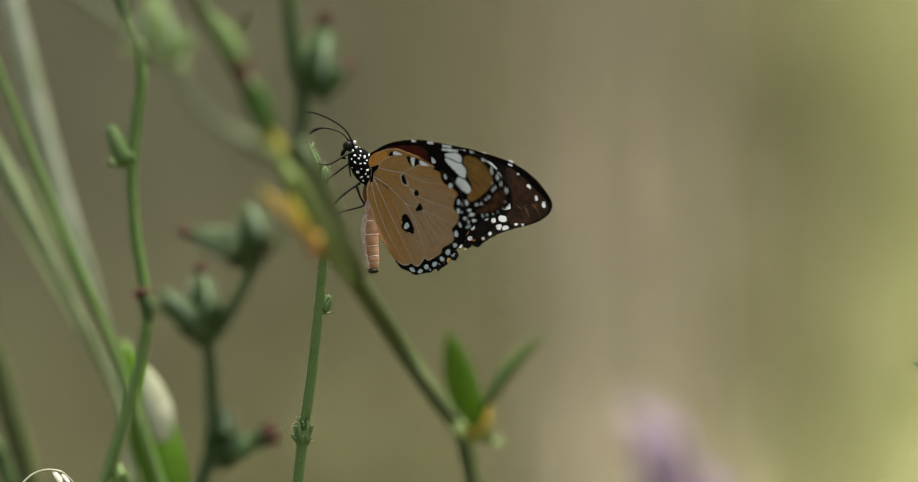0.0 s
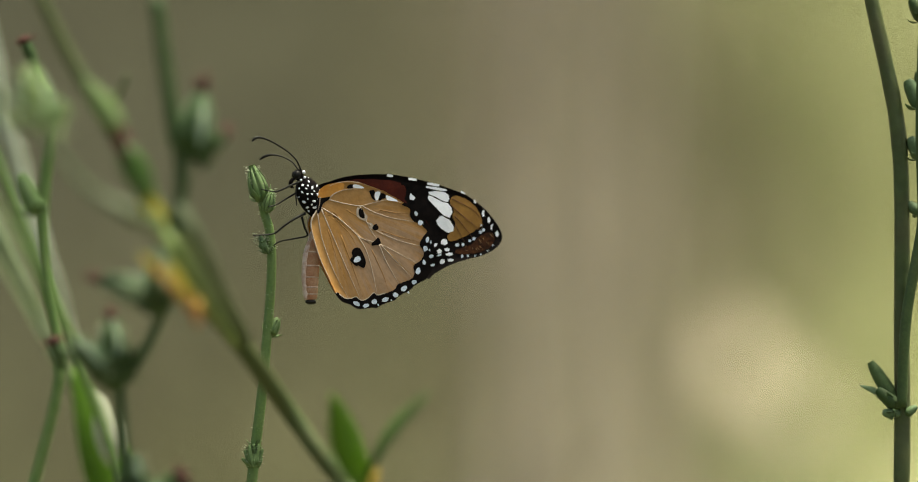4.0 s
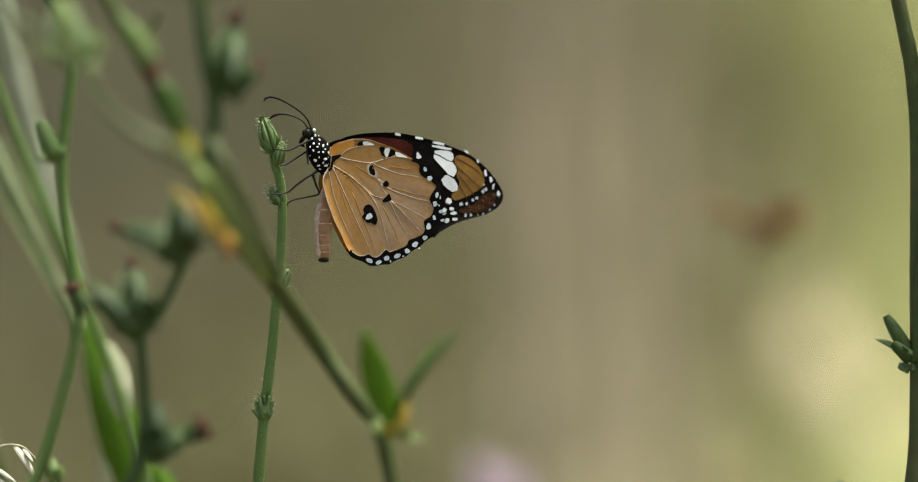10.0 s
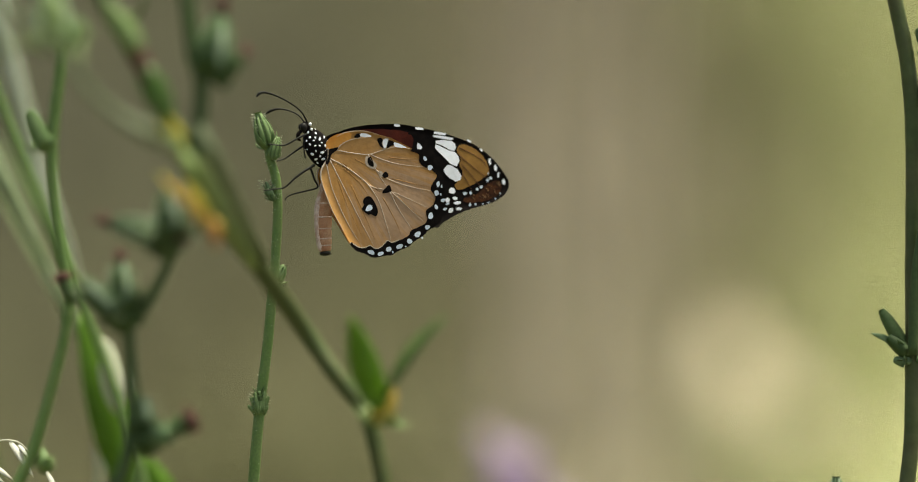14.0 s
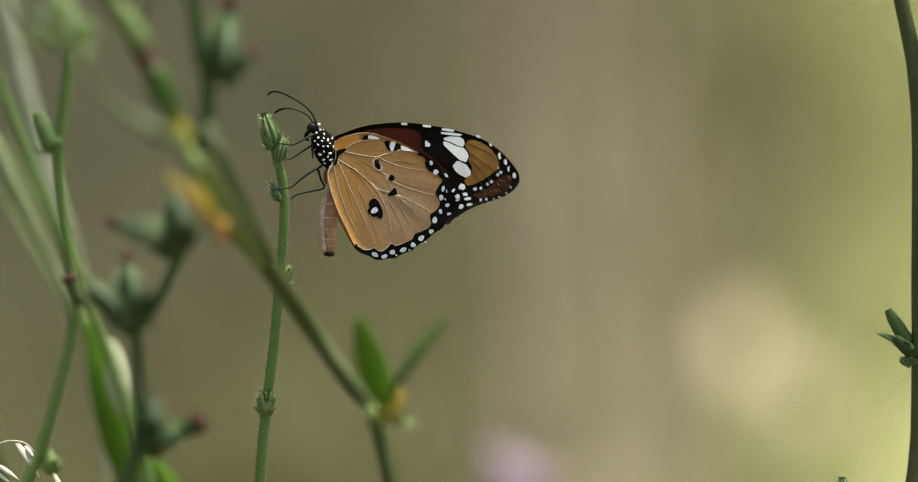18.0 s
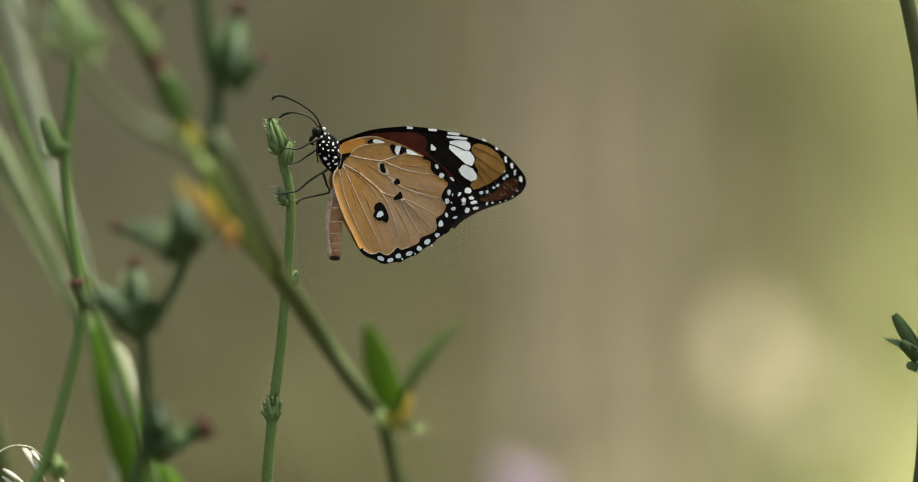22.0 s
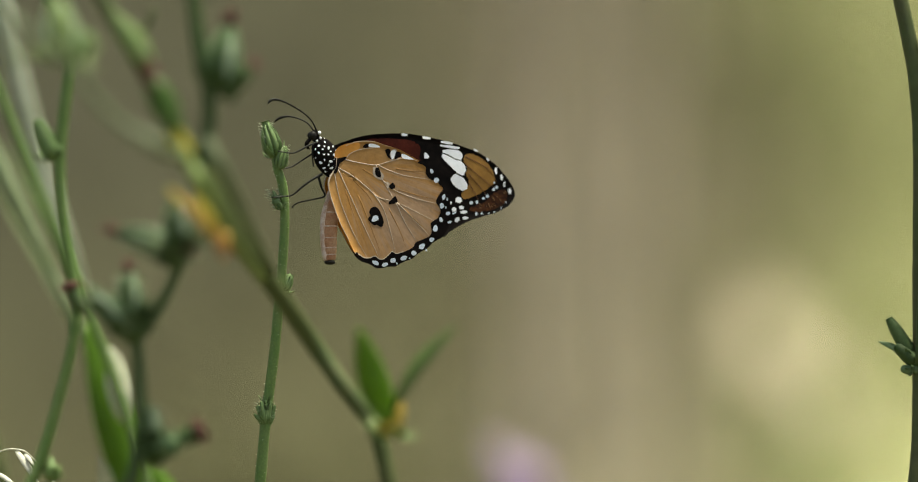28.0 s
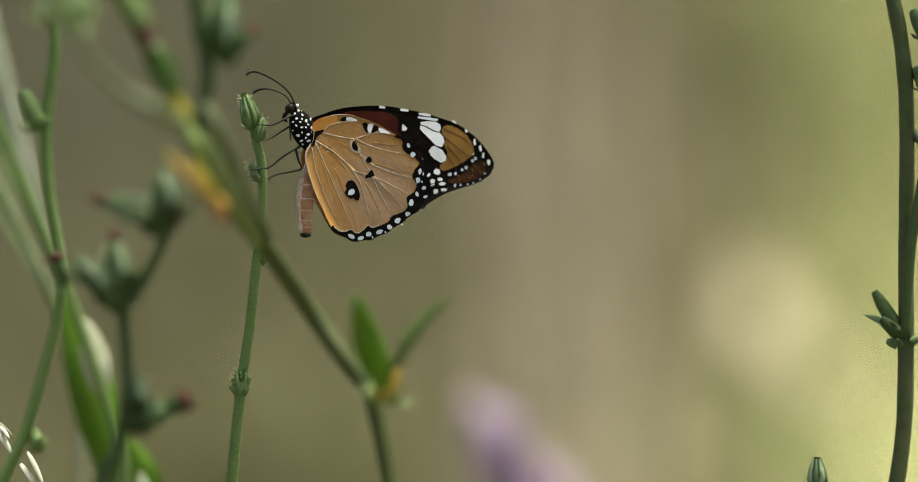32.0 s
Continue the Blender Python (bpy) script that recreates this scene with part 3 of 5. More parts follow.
def build_cups():
    """The stalk with grey-green cup-shaped heads."""
    y = -0.101
    p = plant("flower_stalk", "dark stalk with grey-green heads and brown withered tips", 110, y)
    stem(p, [(228, 560, 17), (236, 610, 11.5), (241, 690, 11.5), (242, 760, 12), (228, 830, 12), (195, 905, 13), (150, 1000, 13)] + to_ground(150, 1000, 16, -50, y), y, STEM_DARK)
    stem(p, [(240, 590, 10), (268, 555, 10), (295, 505, 9), (318, 448, 11)], y, STEM_DARK, "branch")
    stem(p, [(228, 575, 9), (195, 560, 8), (160, 545, 8), (135, 530, 7)], y, STEM_DARK, "branch")
    stem(p, [(245, 790, 10), (270, 785, 9), (300, 770, 9)], y, STEM_DARK, "branch")
    bud(p, (226, 575), (222, 478), 35, y, BUD_DARK, 15, name="flower_head", scales=(BUD_PALE, BUD_GREY, BUD_DARK), spread=0.75, bract_mat=BUD_DARK, tip_mat=BROWN_TIP, seed=1, label="grey-green head with a withered brown tip")
    bud(p, (312, 445), (200, 412), 30, y - 0.0087, BUD_DARK, 15, name="flower_head", scales=(BUD_PALE, BUD_GREY, BUD_DARK), spread=0.75, bract_mat=BUD_DARK, tip_mat=BROWN_TIP, seed=2, label="grey-green head with a withered brown tip")
    bud(p, (318, 452), (298, 362), 46, y - 0.0174, BUD_DARK, 15, name="flower_head", scales=(BUD_PALE, BUD_GREY, BUD_DARK), spread=0.75, bract_mat=BUD_DARK, seed=3)
    bud(p, (222, 585), (152, 508), 32, y - 0.0058, BUD_DARK, 15, name="flower_head", scales=(BUD_PALE, BUD_GREY, BUD_DARK), spread=0.75, bract_mat=BUD_DARK, seed=4)
    bud(p, (262, 780), (258, 708), 29, y, BUD_DARK, 15, name="flower_head", scales=(BUD_PALE, BUD_GREY, BUD_DARK), spread=0.75, bract_mat=BUD_DARK, seed=5)
    bud(p, (258, 790), (312, 764), 40, y, BUD_DARK, 8, name="flower_head", seed=6, label="dark green head with a red-brown tip", scales=(BUD_DARK, BUD_GREY))
    withered(p, (318, 470), (324, 444), 13, y - 0.02, "small withered brown head")
    withered(p, (304, 772), (340, 754), 25, y, "red-brown withered head")
    whorl(p, 228, 572, y, 46, BUD_DARK, 30, seed=8)
    whorl(p, 300, 452, y - 0.0116, 36, BUD_DARK, 26, seed=9)
    whorl(p, 266, 782, y, 44, BUD_DARK, 34, seed=10, up=0.5)
    whorl(p, 290, 776, y - 0.003, 30, BUD_GREY, 22, name="inner_whorl", seed=12, up=0.8)
    hairs(p, [(226, 570, 20), (224, 530, 23), (222, 490, 20)], y, 120, 14, HAIR, 11, "head_hairs")
    hairs(p, [(310, 440, 24), (260, 428, 22), (215, 416, 18)], y - 0.0087, 120, 14, HAIR, 12, "head_hairs")
    hairs(p, [(318, 450, 24), (312, 415, 28), (306, 378, 24)], y - 0.0174, 120, 14, HAIR, 13, "head_hairs")
    hairs(p, [(262, 780, 18), (260, 745, 19), (258, 712, 16), (285, 778, 22), (315, 764, 16)], y, 160, 14, HAIR, 14, "head_hairs")
    return p


def build_diagonal():
    """The blurred branch that crosses in front of the perch."""
    y = -0.073
    p = plant("flower_stalk", "leaning olive stalk with a yellow wilted flower and fresh leaves", 720, y)
    stem(p, [(120, -120, 10), (172, -10, 12), (232, 95, 13), (298, 212, 14), (345, 300, 22), (405, 410, 22), (470, 498, 17), (540, 598, 16), (600, 682, 15), (646, 742, 15.5), (663, 800, 14.5), (682, 900, 14.5), (698, 1000, 15)] + to_ground(698, 1000, 16, 30, y), y, STEM_OLIVE, dy=[-0.0435, -0.0435, -0.0435, -0.03625, -0.029, -0.02175, -0.0116])
    stem(p, [(325, -100, 13), (338, 0, 13), (352, 105, 14), (368, 180, 14), (364, 250, 13), (350, 310, 12)], y - 0.05075, STEM_DARK, "branch")
    stem(p, [(-60, -20, 9), (20, 40, 10), (80, 82, 9), (128, 120, 8), (165, 172, 7), (210, 222, 8), (250, 248, 11), (284, 266, 14), (322, 286, 11)], y - 0.1087, STEM_MIST, "branch", "pale grey-green branch", dy=[0, 0, 0, 0, 0, 0, 0, 0, 0.0145])
    stem(p, [(312, 268, 12), (335, 300, 12), (360, 340, 13), (392, 392, 12), (430, 452, 11), (470, 510, 7)], y - 0.06525, STEM_MID, "branch", "light green branch", dy=[0, 0, 0, 0.0145, 0.03625, 0.058])
    stem(p, [(362, 255, 12), (385, 300, 14), (412, 352, 13), (440, 410, 11), (476, 480, 8)], y - 0.058, STEM_MIST, "branch", dy=[0, 0, 0.00725, 0.02175, 0.0435])
    bud(p, (120, 124), (108, 14), 46, y - 0.07975, BUD_LIME, 14, name="flower_head", scales=(BUD_LIME, BUD_PALE, STEM_MID), bract_mat=BUD_LIME, seed=14, spread=0.9, label="plump pale green flower head")
    bud(p, (130, 124), (164, 72), 38, y - 0.07975, BUD, 8, name="flower_head", bract_mat=BUD_LIME, seed=15, spread=0.8)
    stem(p, [(240, 80, 6), (262, 60, 5), (275, 30, 4)], y - 0.029, STEM_OLIVE, "branch")
    bud(p, (382, 172), (402, 56), 42, y - 0.05075, BUD_GREY, 15, name="flower_head", spread=0.8, scales=(BUD_PALE, BUD_GREY, BUD_DARK), bract_mat=BUD_DARK, tip_mat=BROWN_TIP, seed=1, label="grey-green head with a faded red tip")
    bud(p, (385, 178), (440, 130), 40, y - 0.05075, BUD_DARK, 6, name="flower_head", tip_mat=BROWN_TIP, seed=2)
    bm = bmesh.new()
    ball(bm, Matrix.Translation(at(388, 426, y - 0.06525)) @ Matrix.Scale(size(15, y), 4), 10, 7)
    wilted = hang("wilted_flower", bm, ORANGE_BUD, p, "wilted yellow and orange flower")
    for a, b, w, d, mat in (((362, 414), (294, 332), 17, 0.0, YELLOW), ((378, 420), (338, 346), 20, 0.004, YELLOW), ((356, 410), (318, 372), 10, -0.004, STEM_OLIVE),
                            ((398, 446), (352, 384), 22, 0.006, ORANGE), ((372, 418), (306, 344), 12, -0.003, ORANGE), ((396, 430), (390, 464), 15, 0.0, ORANGE)):
        bm = bmesh.new()
        lance(bm, at(*a, y - 0.0725 + d), at(*b, y - 0.0725 + d), size(w, y), Vector((0.2, -1, 0.3)), 0.06)
        sub("petal", bm, mat, wilted)
    bm = bmesh.new()
    lance(bm, at(672, 735, y - 0.029), at(622, 577, y - 0.0377), size(58, y), Vector((0.3, -1, 0.5)), -0.08, 9)
    hang("leaf", bm, LEAF, p, "fresh green pointed leaf")
    bm = bmesh.new()
    lance(bm, at(682, 715, y - 0.029), at(786, 576, y - 0.0406), size(36, y), Vector((-0.3, -0.8, 0.8)), 0.05, 9)
    hang("leaf", bm, LEAF_GREY, p, "narrow grey-green leaf")
    bud(p, (668, 762), (688, 698), 42, y - 0.0261, ORANGE_BUD, 11, name="bud", label="yellow-orange bud", seed=4, bract_mat=BUD_LIME, spread=0.8)
    bud(p, (650, 765), (690, 745), 20, y - 0.0145, BUD, 6, name="bud", seed=5)
    for a, b, w, mat in (((252, 118), (290, 180), 30, BROWN_TIP), ((268, 150), (322, 258), 44, LEAF_DEEP), ((300, 236), (342, 292), 28, YELLOW), ((266, 126), (202, 34), 36, BUD_LIME)):
        bm = bmesh.new()
        lance(bm, at(*a, y - 0.06525), at(*b, y - 0.06525), size(w, y), Vector((0, -1, 0.2)))
        hang("bract", bm, mat, p)
    return p


def build_pale():
    """Pale sunlit grass stalks and blades behind the left group."""
    made = []
    for label, line, mat, y, ground in (
            ("pale dry grass stalk in full light", [(-36, -120, 14), (8, 75, 17), (40, 205, 18), (78, 340, 15), (118, 450, 9), (146, 560, 6), (175, 690, 5)], STEM_PALE, 0.168, (175, 690)),
            ("pale green grass stalk in full light", [(-140, 20, 12), (-60, 190, 14), (0, 315, 16), (58, 430, 11), (118, 552, 7), (156, 640, 6), (190, 770, 6), (215, 900, 6)], STEM_FADED, 0.113, (215, 900)),
            ("green grass stalk beside the pale ones", [(-90, -40, 6), (-10, 160, 7), (40, 290, 8), (95, 420, 8), (160, 580, 9), (225, 770, 9), (250, 860, 9)], STEM, 0.09, (250, 860)),
            ("grass stalk at the edge of the group", [(-160, 420, 16), (-90, 560, 18), (-50, 690, 20), (-10, 840, 20)], STEM_OLIVE, 0.121, (-10, 840))):
        p = plant("grass_stalk", label, ground[0], y, "grass")
        stem(p, line + to_ground(*ground, line[-1][2], 30, y), y, mat, label="")
        made.append(p)
        low, mid, high = line[-3], line[-4], line[1]
        for k, s in ((0, -1), (1, 1)):
            bm = bmesh.new()
            w = 1.2 * mid[2]
            lance(bm, at(low[0], low[1], y), at(high[0] + s * w, high[1] + 90 * k, y + 0.01), size(w, y), Vector((0.2 * s, -1, 0.3)), 0.02, 10)
            hang("blade", bm, mat if k else STEM_FADED, p)
    edge = made[-1]
    for u, y, r, lean in ((880, 2.0, 14, 14), (975, 2.4, 15, -18), (1100, 2.2, 14, 10)):
        p = plant("dry_stalk", "tall dry tan grass stalk, out of focus", u, y, "grass")
        stem(p, [(u + lean, -700, r * 0.5), (u + lean * 0.6, -200, r * 0.8), (u, 400, r), (u - lean * 0.5, 1000, r)] + to_ground(u - lean * 0.5, 1000, r, 0, y), y, STEM_TAN)
        for v, s in ((-150, 1), (350, -1), (760, 1)):
            bm = bmesh.new()
            lance(bm, at(u, v + 240, y), at(u + s * 26, v - 160, y - 0.004), size(r * 2.2, y), Vector((0.2, -1, 0.3)), 0.03)
            hang("blade", bm, STEM_TAN, p)
    stem(edge, [(-40, 830, 14), (-70, 770, 14), (-95, 735, 16)], 0.13, BUD_DARK, "branch")
    bud(edge, (-70, 775), (-98, 722), 46, 0.13, BUD_DARK, 5, name="flower_head", tip_mat=BROWN_TIP, seed=3)
    y = 0.106
    p = plant("grass_leaf", "broad fresh green grass leaf with a pale blade for its lit fold", 222, y, "grass")
    # the whitish second blade stands for the highlight on the leaf's fold
    for a, b, w, mat, d in (((236, 880), (142, 560), 84, LEAF, 0.0), ((212, 735), (182, 606), 48, PALE_LEAF, -0.006)):
        bm = bmesh.new()
        lance(bm, at(*a, y + d), at(*b, y + d), size(w, y), Vector((0.25, -1, 0)), 0.03, 12)
        hang("blade", bm, mat, p)
    stem(p, [(236, 835, 7), (236, 915, 9), (232, 1000, 10)] + to_ground(232, 1000, 10, 10, y), y, STEM)
    p = plant("grass_leaf", "broad grass leaf, green above and whitish below", 330, y, "grass")
    for a, b, w, mat, d in (((302, 930), (254, 806), 56, LEAF, 0.0), ((352, 1130), (276, 872), 58, PALE_LEAF, -0.003), ((310, 1060), (262, 900), 36, LEAF, 0.002)):
        bm = bmesh.new()
        lance(bm, at(*a, y + d), at(*b, y + d), size(w, y), Vector((-0.3, -0.8, 0.8)), 0.03, 12)
        hang("blade", bm, mat, p)
    stem(p, [(370, 1180, 10), (372, 1280, 12)] + to_ground(372, 1280, 12, 10, y), y, STEM)
    p = plant("grass_leaf", "narrow pale striped grass leaf", 60, 0.09, "grass")
    bm = bmesh.new()
    lance(bm, at(110, 1130, 0.09), at(8, 900, 0.09), size(34, 0.09), Vector((0.2, -1, 0)), 0.03, 10)
    hang("blade", bm, STEM_PALE, p)
    stem(p, [(108, 1120, 8), (110, 1200, 8)] + to_ground(110, 1200, 8, 10, 0.09), 0.09, STEM)
    return made[:3]


def build_right():
    """The tall stalk with a twining side branch."""
    y = 0.008
    p = plant("flower_stalk", "tall green stalk with a twining side branch and small buds", 1500, y)
    stem(p, [(1490, -200, 11), (1510, -75, 12), (1534, 35, 13), (1554, 135, 13.5), (1563, 225, 13.5), (1565, 345, 13.5), (1564, 505, 13.5), (1565, 645, 14), (1562, 790, 14), (1546, 915, 14), (1530, 1000, 14)] + to_ground(1530, 1000, 15, -30, y), y, STEM_RIGHT, ribs=0.08, sides=16)
    stem(p, [(1614, -200, 8), (1606, -60, 8.5), (1600, 45, 9), (1597, 190, 9), (1600, 310, 9), (1589, 388, 9), (1574, 470, 9.5), (1568, 540, 9.5), (1564, 640, 9)], y - 0.004, STEM_DARK, "branch")
    bud(p, (1552, 630), (1510, 562), 25, y, BUD_MID, 5, label="small green bud", seed=1, spread=0.6, open_tip=0.55)
    bud(p, (1560, 642), (1522, 608), 25, y - 0.001, BUD_DARK, 6, name="side_bud", seed=8, spread=0.7, open_tip=0.3)
    bm = bmesh.new()
    lance(bm, at(1535, 622, y), at(1492, 602, y - 0.001), size(12, y), Vector((0.2, -1, 0.4)), 0.08)
    hang("leaf", bm, BUD_GREY, p, "tiny pointed leaf")
    for foot, tip, w in (((1552, 652), (1531, 648), 17), ((1570, 652), (1590, 638), 15), ((1560, 655), (1548, 640), 13)):
        bud(p, foot, tip, w, y - 0.0012, BUD_GREY, 5, name="node_bud", seed=w, spread=0.5, open_tip=0.4)
    whorl(p, 1563, 650, y, 21, BUD_GREY, 16, seed=2, up=0.2)
    bud(p, (1600, 130), (1574, 80), 30, y, BUD_GREY, 6, name="side_bud", seed=3)
    bud(p, (1604, 110), (1594, 65), 26, y + 0.003, BUD_DARK, 5, name="side_bud", seed=4)
    bud(p, (1598, 215), (1578, 178), 26, y, BUD_GREY, 5, name="side_bud", seed=5)
    bud(p, (1598, 310), (1574, 290), 20, y, BUD_GREY, 4, name="side_bud", seed=6)
    bud(p, (1604, -20), (1582, -60), 28, y, BUD_DARK, 5, name="side_bud", seed=7)
    q = plant("flower_stalk", "short grey-green budding stalk in the meadow", 1440, 0.012)
    stem(q, [(1432, 895, 6), (1438, 940, 8), (1436, 985, 9), (1446, 1040, 9)] + to_ground(1446, 1040, 10, 0, 0.012), 0.012, BUD_GREY)
    bud(q, (1434, 905), (1433, 844), 25, 0.012, BUD_GREY, 8, seed=1, spread=1.0, open_tip=0.7, scales=(BUD_PALE, BUD_GREY), label="grey-green bud with pale teeth")
    whorl(q, 1436, 902, 0.012, 24, BUD_GREY, 22, seed=4)
    whorl(q, 1434, 980, 0.012, 28, BUD_GREY, 24, seed=5)
    return p


def build_awn():
    """The dry white grass spikelets low beside the left stalk."""
    y = 0.004
    p = plant("dry_grass", "dry white nodding grass spikelets", -30, y, "grass")
    stem(p, [(-60, 860, 2.0), (-30, 805, 1.8), (0, 784, 1.4), (32, 784, 1.3), (50, 797, 1.1), (58, 806, 0.8)], y, AWN, sides=6)
    stem(p, [(-60, 860, 2.2), (-75, 980, 2.4)] + to_ground(-75, 980, 3, -10, y), y, AWN, sides=6)
    for a, b, w in (((84, 835), (113, 895), 9), ((72, 855), (108, 908), 11), ((22, 785), (62, 845), 12), ((36, 790), (54, 812), 7), ((-12, 822), (28, 850), 8), ((-14, 835), (14, 856), 6)):
        bm = bmesh.new()
        lance(bm, at(*a, y), at(*b, y - 0.002), size(w, y), Vector((0.4, -1, 0)), 0.05)
        hang("spikelet", bm, AWN, p)


def build_lilac():
    """A tall lilac flower far behind, with long petals that fan upward from a low calyx."""
    y = 0.6
    c = (940, 1120)
    p = plant("lilac_flower", "lilac flower far out of focus", c[0], y, "flower")
    rnd = random.Random(5)
    bm = bmesh.new()
    ball(bm, Matrix.Translation(at(c[0], c[1] - 20, y)) @ Matrix.Diagonal((size(34, y), size(34, y), size(60, y), 1)), 14, 10)
    hang("calyx", bm, STEM_MID, p, "green calyx")
    for k in range(46):
        f = rnd.random()
        tip = at(838 + 215 * f + rnd.uniform(-12, 12), 745 + 210 * f ** 1.3 + 150 * rnd.random() ** 2, y + rnd.uniform(-0.03, 0.03))
        bm = bmesh.new()
        lance(bm, at(c[0] + rnd.uniform(-14, 14), c[1] - 30, y), tip, size(rnd.uniform(48, 76), y), Vector((rnd.uniform(-0.5, 0.5), -1, rnd.uniform(-0.2, 0.4))), 0.08, 8)
        hang("petal", bm, PURPLE, p)
    for k in range(9):
        bm = bmesh.new()
        lance(bm, at(812, 1075, y), at(770 + 9 * k, 985 + 3 * (k - 4) ** 2, y + 0.006 * (k % 3)), size(26, y), Vector((0.1 * (k - 4), -1, 0.5)), 0.08)
        hang("petal", bm, PURPLE, p)
    stem(p, [(812, 1070, 7), (840, 1110, 7), (c[0], c[1] + 40, 8)], y, STEM, "branch")
    stem(p, [(c[0], c[1], 9), (c[0] + 10, c[1] + 150, 9)] + to_ground(c[0] + 10, c[1] + 150, 9, 10, y), y, STEM)
    return p


def build_seed_head(heads, u, y, label):
    """A stalk with flat white seed heads: heads as (u, v, radius, depth)."""
    p = plant("seed_head", label, u, y, "plant")
    rnd = random.Random(9)
    first = at(*heads[0][:2], y + heads[0][3])
    joint = Vector((first.x + 0.004, y, first.z * 0.7))
    for u1, v1, r1, dy in heads:
        mid, r = at(u1, v1, y + dy), size(r1, y)
        bm = bmesh.new()
        ball(bm, Matrix.Translation(mid + Vector((0, r * 0.5, -r * 0.5))) @ Matrix.Scale(r * 0.25, 4), 12, 8)
        core = hang("core", bm, SEED, p)
        for k in range(60):
            a, f = k * 2.39996, math.sqrt((k + 0.5) / 60)
            foot = mid + Vector((math.cos(a) * f * r, 1.35 * math.sin(a) * f * r, math.sin(a) * f * r))
            way = Vector((math.cos(a * 1.7), 0.8 * math.sin(a * 1.7), 0.55 * math.sin(a * 1.7))).normalized()
            bm = bmesh.new()
            lance(bm, foot - way * r * 0.16, foot + way * r * 0.2, r * 0.34, Vector((rnd.uniform(-0.15, 0.15), -0.56, 0.83)), 0.05, 4, fold=0.08)
            sub("floret", bm, SEED, core)
        bm = bmesh.new()
        tube(bm, [(mid, 0.0012), (mid.lerp(joint, 0.5) + Vector((0.003, 0, 0)), 0.0015), (joint, 0.002)], 8)
        hang("branch", bm, STEM, p)
    bm = bmesh.new()
    tube(bm, [(joint, 0.002), (Vector((joint.x + 0.006, y, joint.z * 0.5)), 0.0024), (Vector((p.location.x, y, -0.02)), 0.003)], 8)
    hang("stem", bm, STEM, p)
    return p


# ---- the butterfly: built round the wing hinge, 8.5 grid units a millimetre, wings in the plane y = 0 ----
HINGE_U, HINGE_V, WIDEN = 580, 268, 0.94
INNER = Vector((-0.0028, -0.0018, 0))
AXIS = Vector((-math.sin(radians(9)), 0, math.cos(radians(9))))


def bl(u, v, y=0.0):
    """Butterfly place of a grid point; y in grid units, towards +y."""
    return Vector(((u - HINGE_U) / 8500 / WIDEN, y / 8500, (HINGE_V - v) / 8500))


def camber(p):
    """Gentle bow and the corrugation between the veins of a wing, in metres."""
    a = math.atan2(p.z, p.x + 1e-9)
    r = math.hypot(p.x, p.z)
    return (1 if p.y > 0 else -1) * 0.0009 * math.sin(min(r / 0.036, 1.0) * math.pi * 0.9) + 0.00004 * math.sin(a * 22) * min(r / 0.02, 1)


def sheet(bm, ring, lift, face, rings=6, centre=None):
    """A fan of rings that fills an outline; lift: offset towards the side face (-1 or 1), metres."""
    n = len(ring)
    c = centre or sum(ring, Vector()) / n
    grid = []
    for j in range(1, rings + 1):
        row = []
        for p in ring:
            q = c.lerp(p, j / rings)
            q = Vector((q.x, q.y + camber(q) + lift * face, q.z))
            row.append(bm.verts.new(q))
        grid.append(row)
    mid = bm.verts.new((c.x, c.y + camber(c) + lift * face, c.z))
    for k in range(n):
        bm.faces.new((mid, grid[0][k], grid[0][(k + 1) % n]))
        for a, b in zip(grid, grid[1:]):
            bm.faces.new((a[k], b[k], b[(k + 1) % n], a[(k + 1) % n]))
    return grid[-1]


def outline(pts, base_y, per=6, rough=0.0, seed=1):
    ring = [bl(u, v, base_y) for u, v in ring_spline(pts, per)]
    if rough:
        for i, p in enumerate(ring):
            p.x += rough * noise.noise((i * 0.9, seed, 0))
            p.z += rough * noise.noise((i * 0.9, seed, 5))
    return ring


def area(name, pts, base_y, lift, face, mat, parent, label="", per=5, rough=0.0, rings=4):
    bm = bmesh.new()
    sheet(bm, outline(pts, base_y, per, rough, len(pts)), lift, face, rings)
    return part(name, bm, mat, parent, label)


def mark(name, u, v, a, b, tilt, base_y, lift, face, mat, parent, sides=14):
    """A scale mark: a slightly uneven oval of half axes a and b, tilted by degrees."""
    bm = bmesh.new()
    ring = []
    for k in range(sides):
        w = 2 * math.pi * k / sides
        f = 1 + 0.3 * noise.noise((u * 0.3 + math.cos(w) * 0.9, v * 0.3 + math.sin(w) * 0.9, 0))
        x, z = a * f * math.cos(w), b * f * math.sin(w)
        c, s = math.cos(radians(tilt)), math.sin(radians(tilt))
        ring.append(bl(u + c * x + s * z, v - s * x + c * z, base_y))
    sheet(bm, ring, lift, face, 1)
    return part(name, bm, mat, parent)


def vein(pts, base_y, face, mat, parent, r=0.9, lift=0.00009):
    bm = bmesh.new()
    line = spline(pts, 5)
    n = len(line) - 1
    out = []
    for i, (u, v) in enumerate(line):
        q = bl(u, v, base_y)
        q.y += camber(q) + lift * face
        out.append((q, r / 8500 * (1.15 - 0.7 * i / n)))
    tube(bm, out, 6)
    return part("vein", bm, mat, parent)


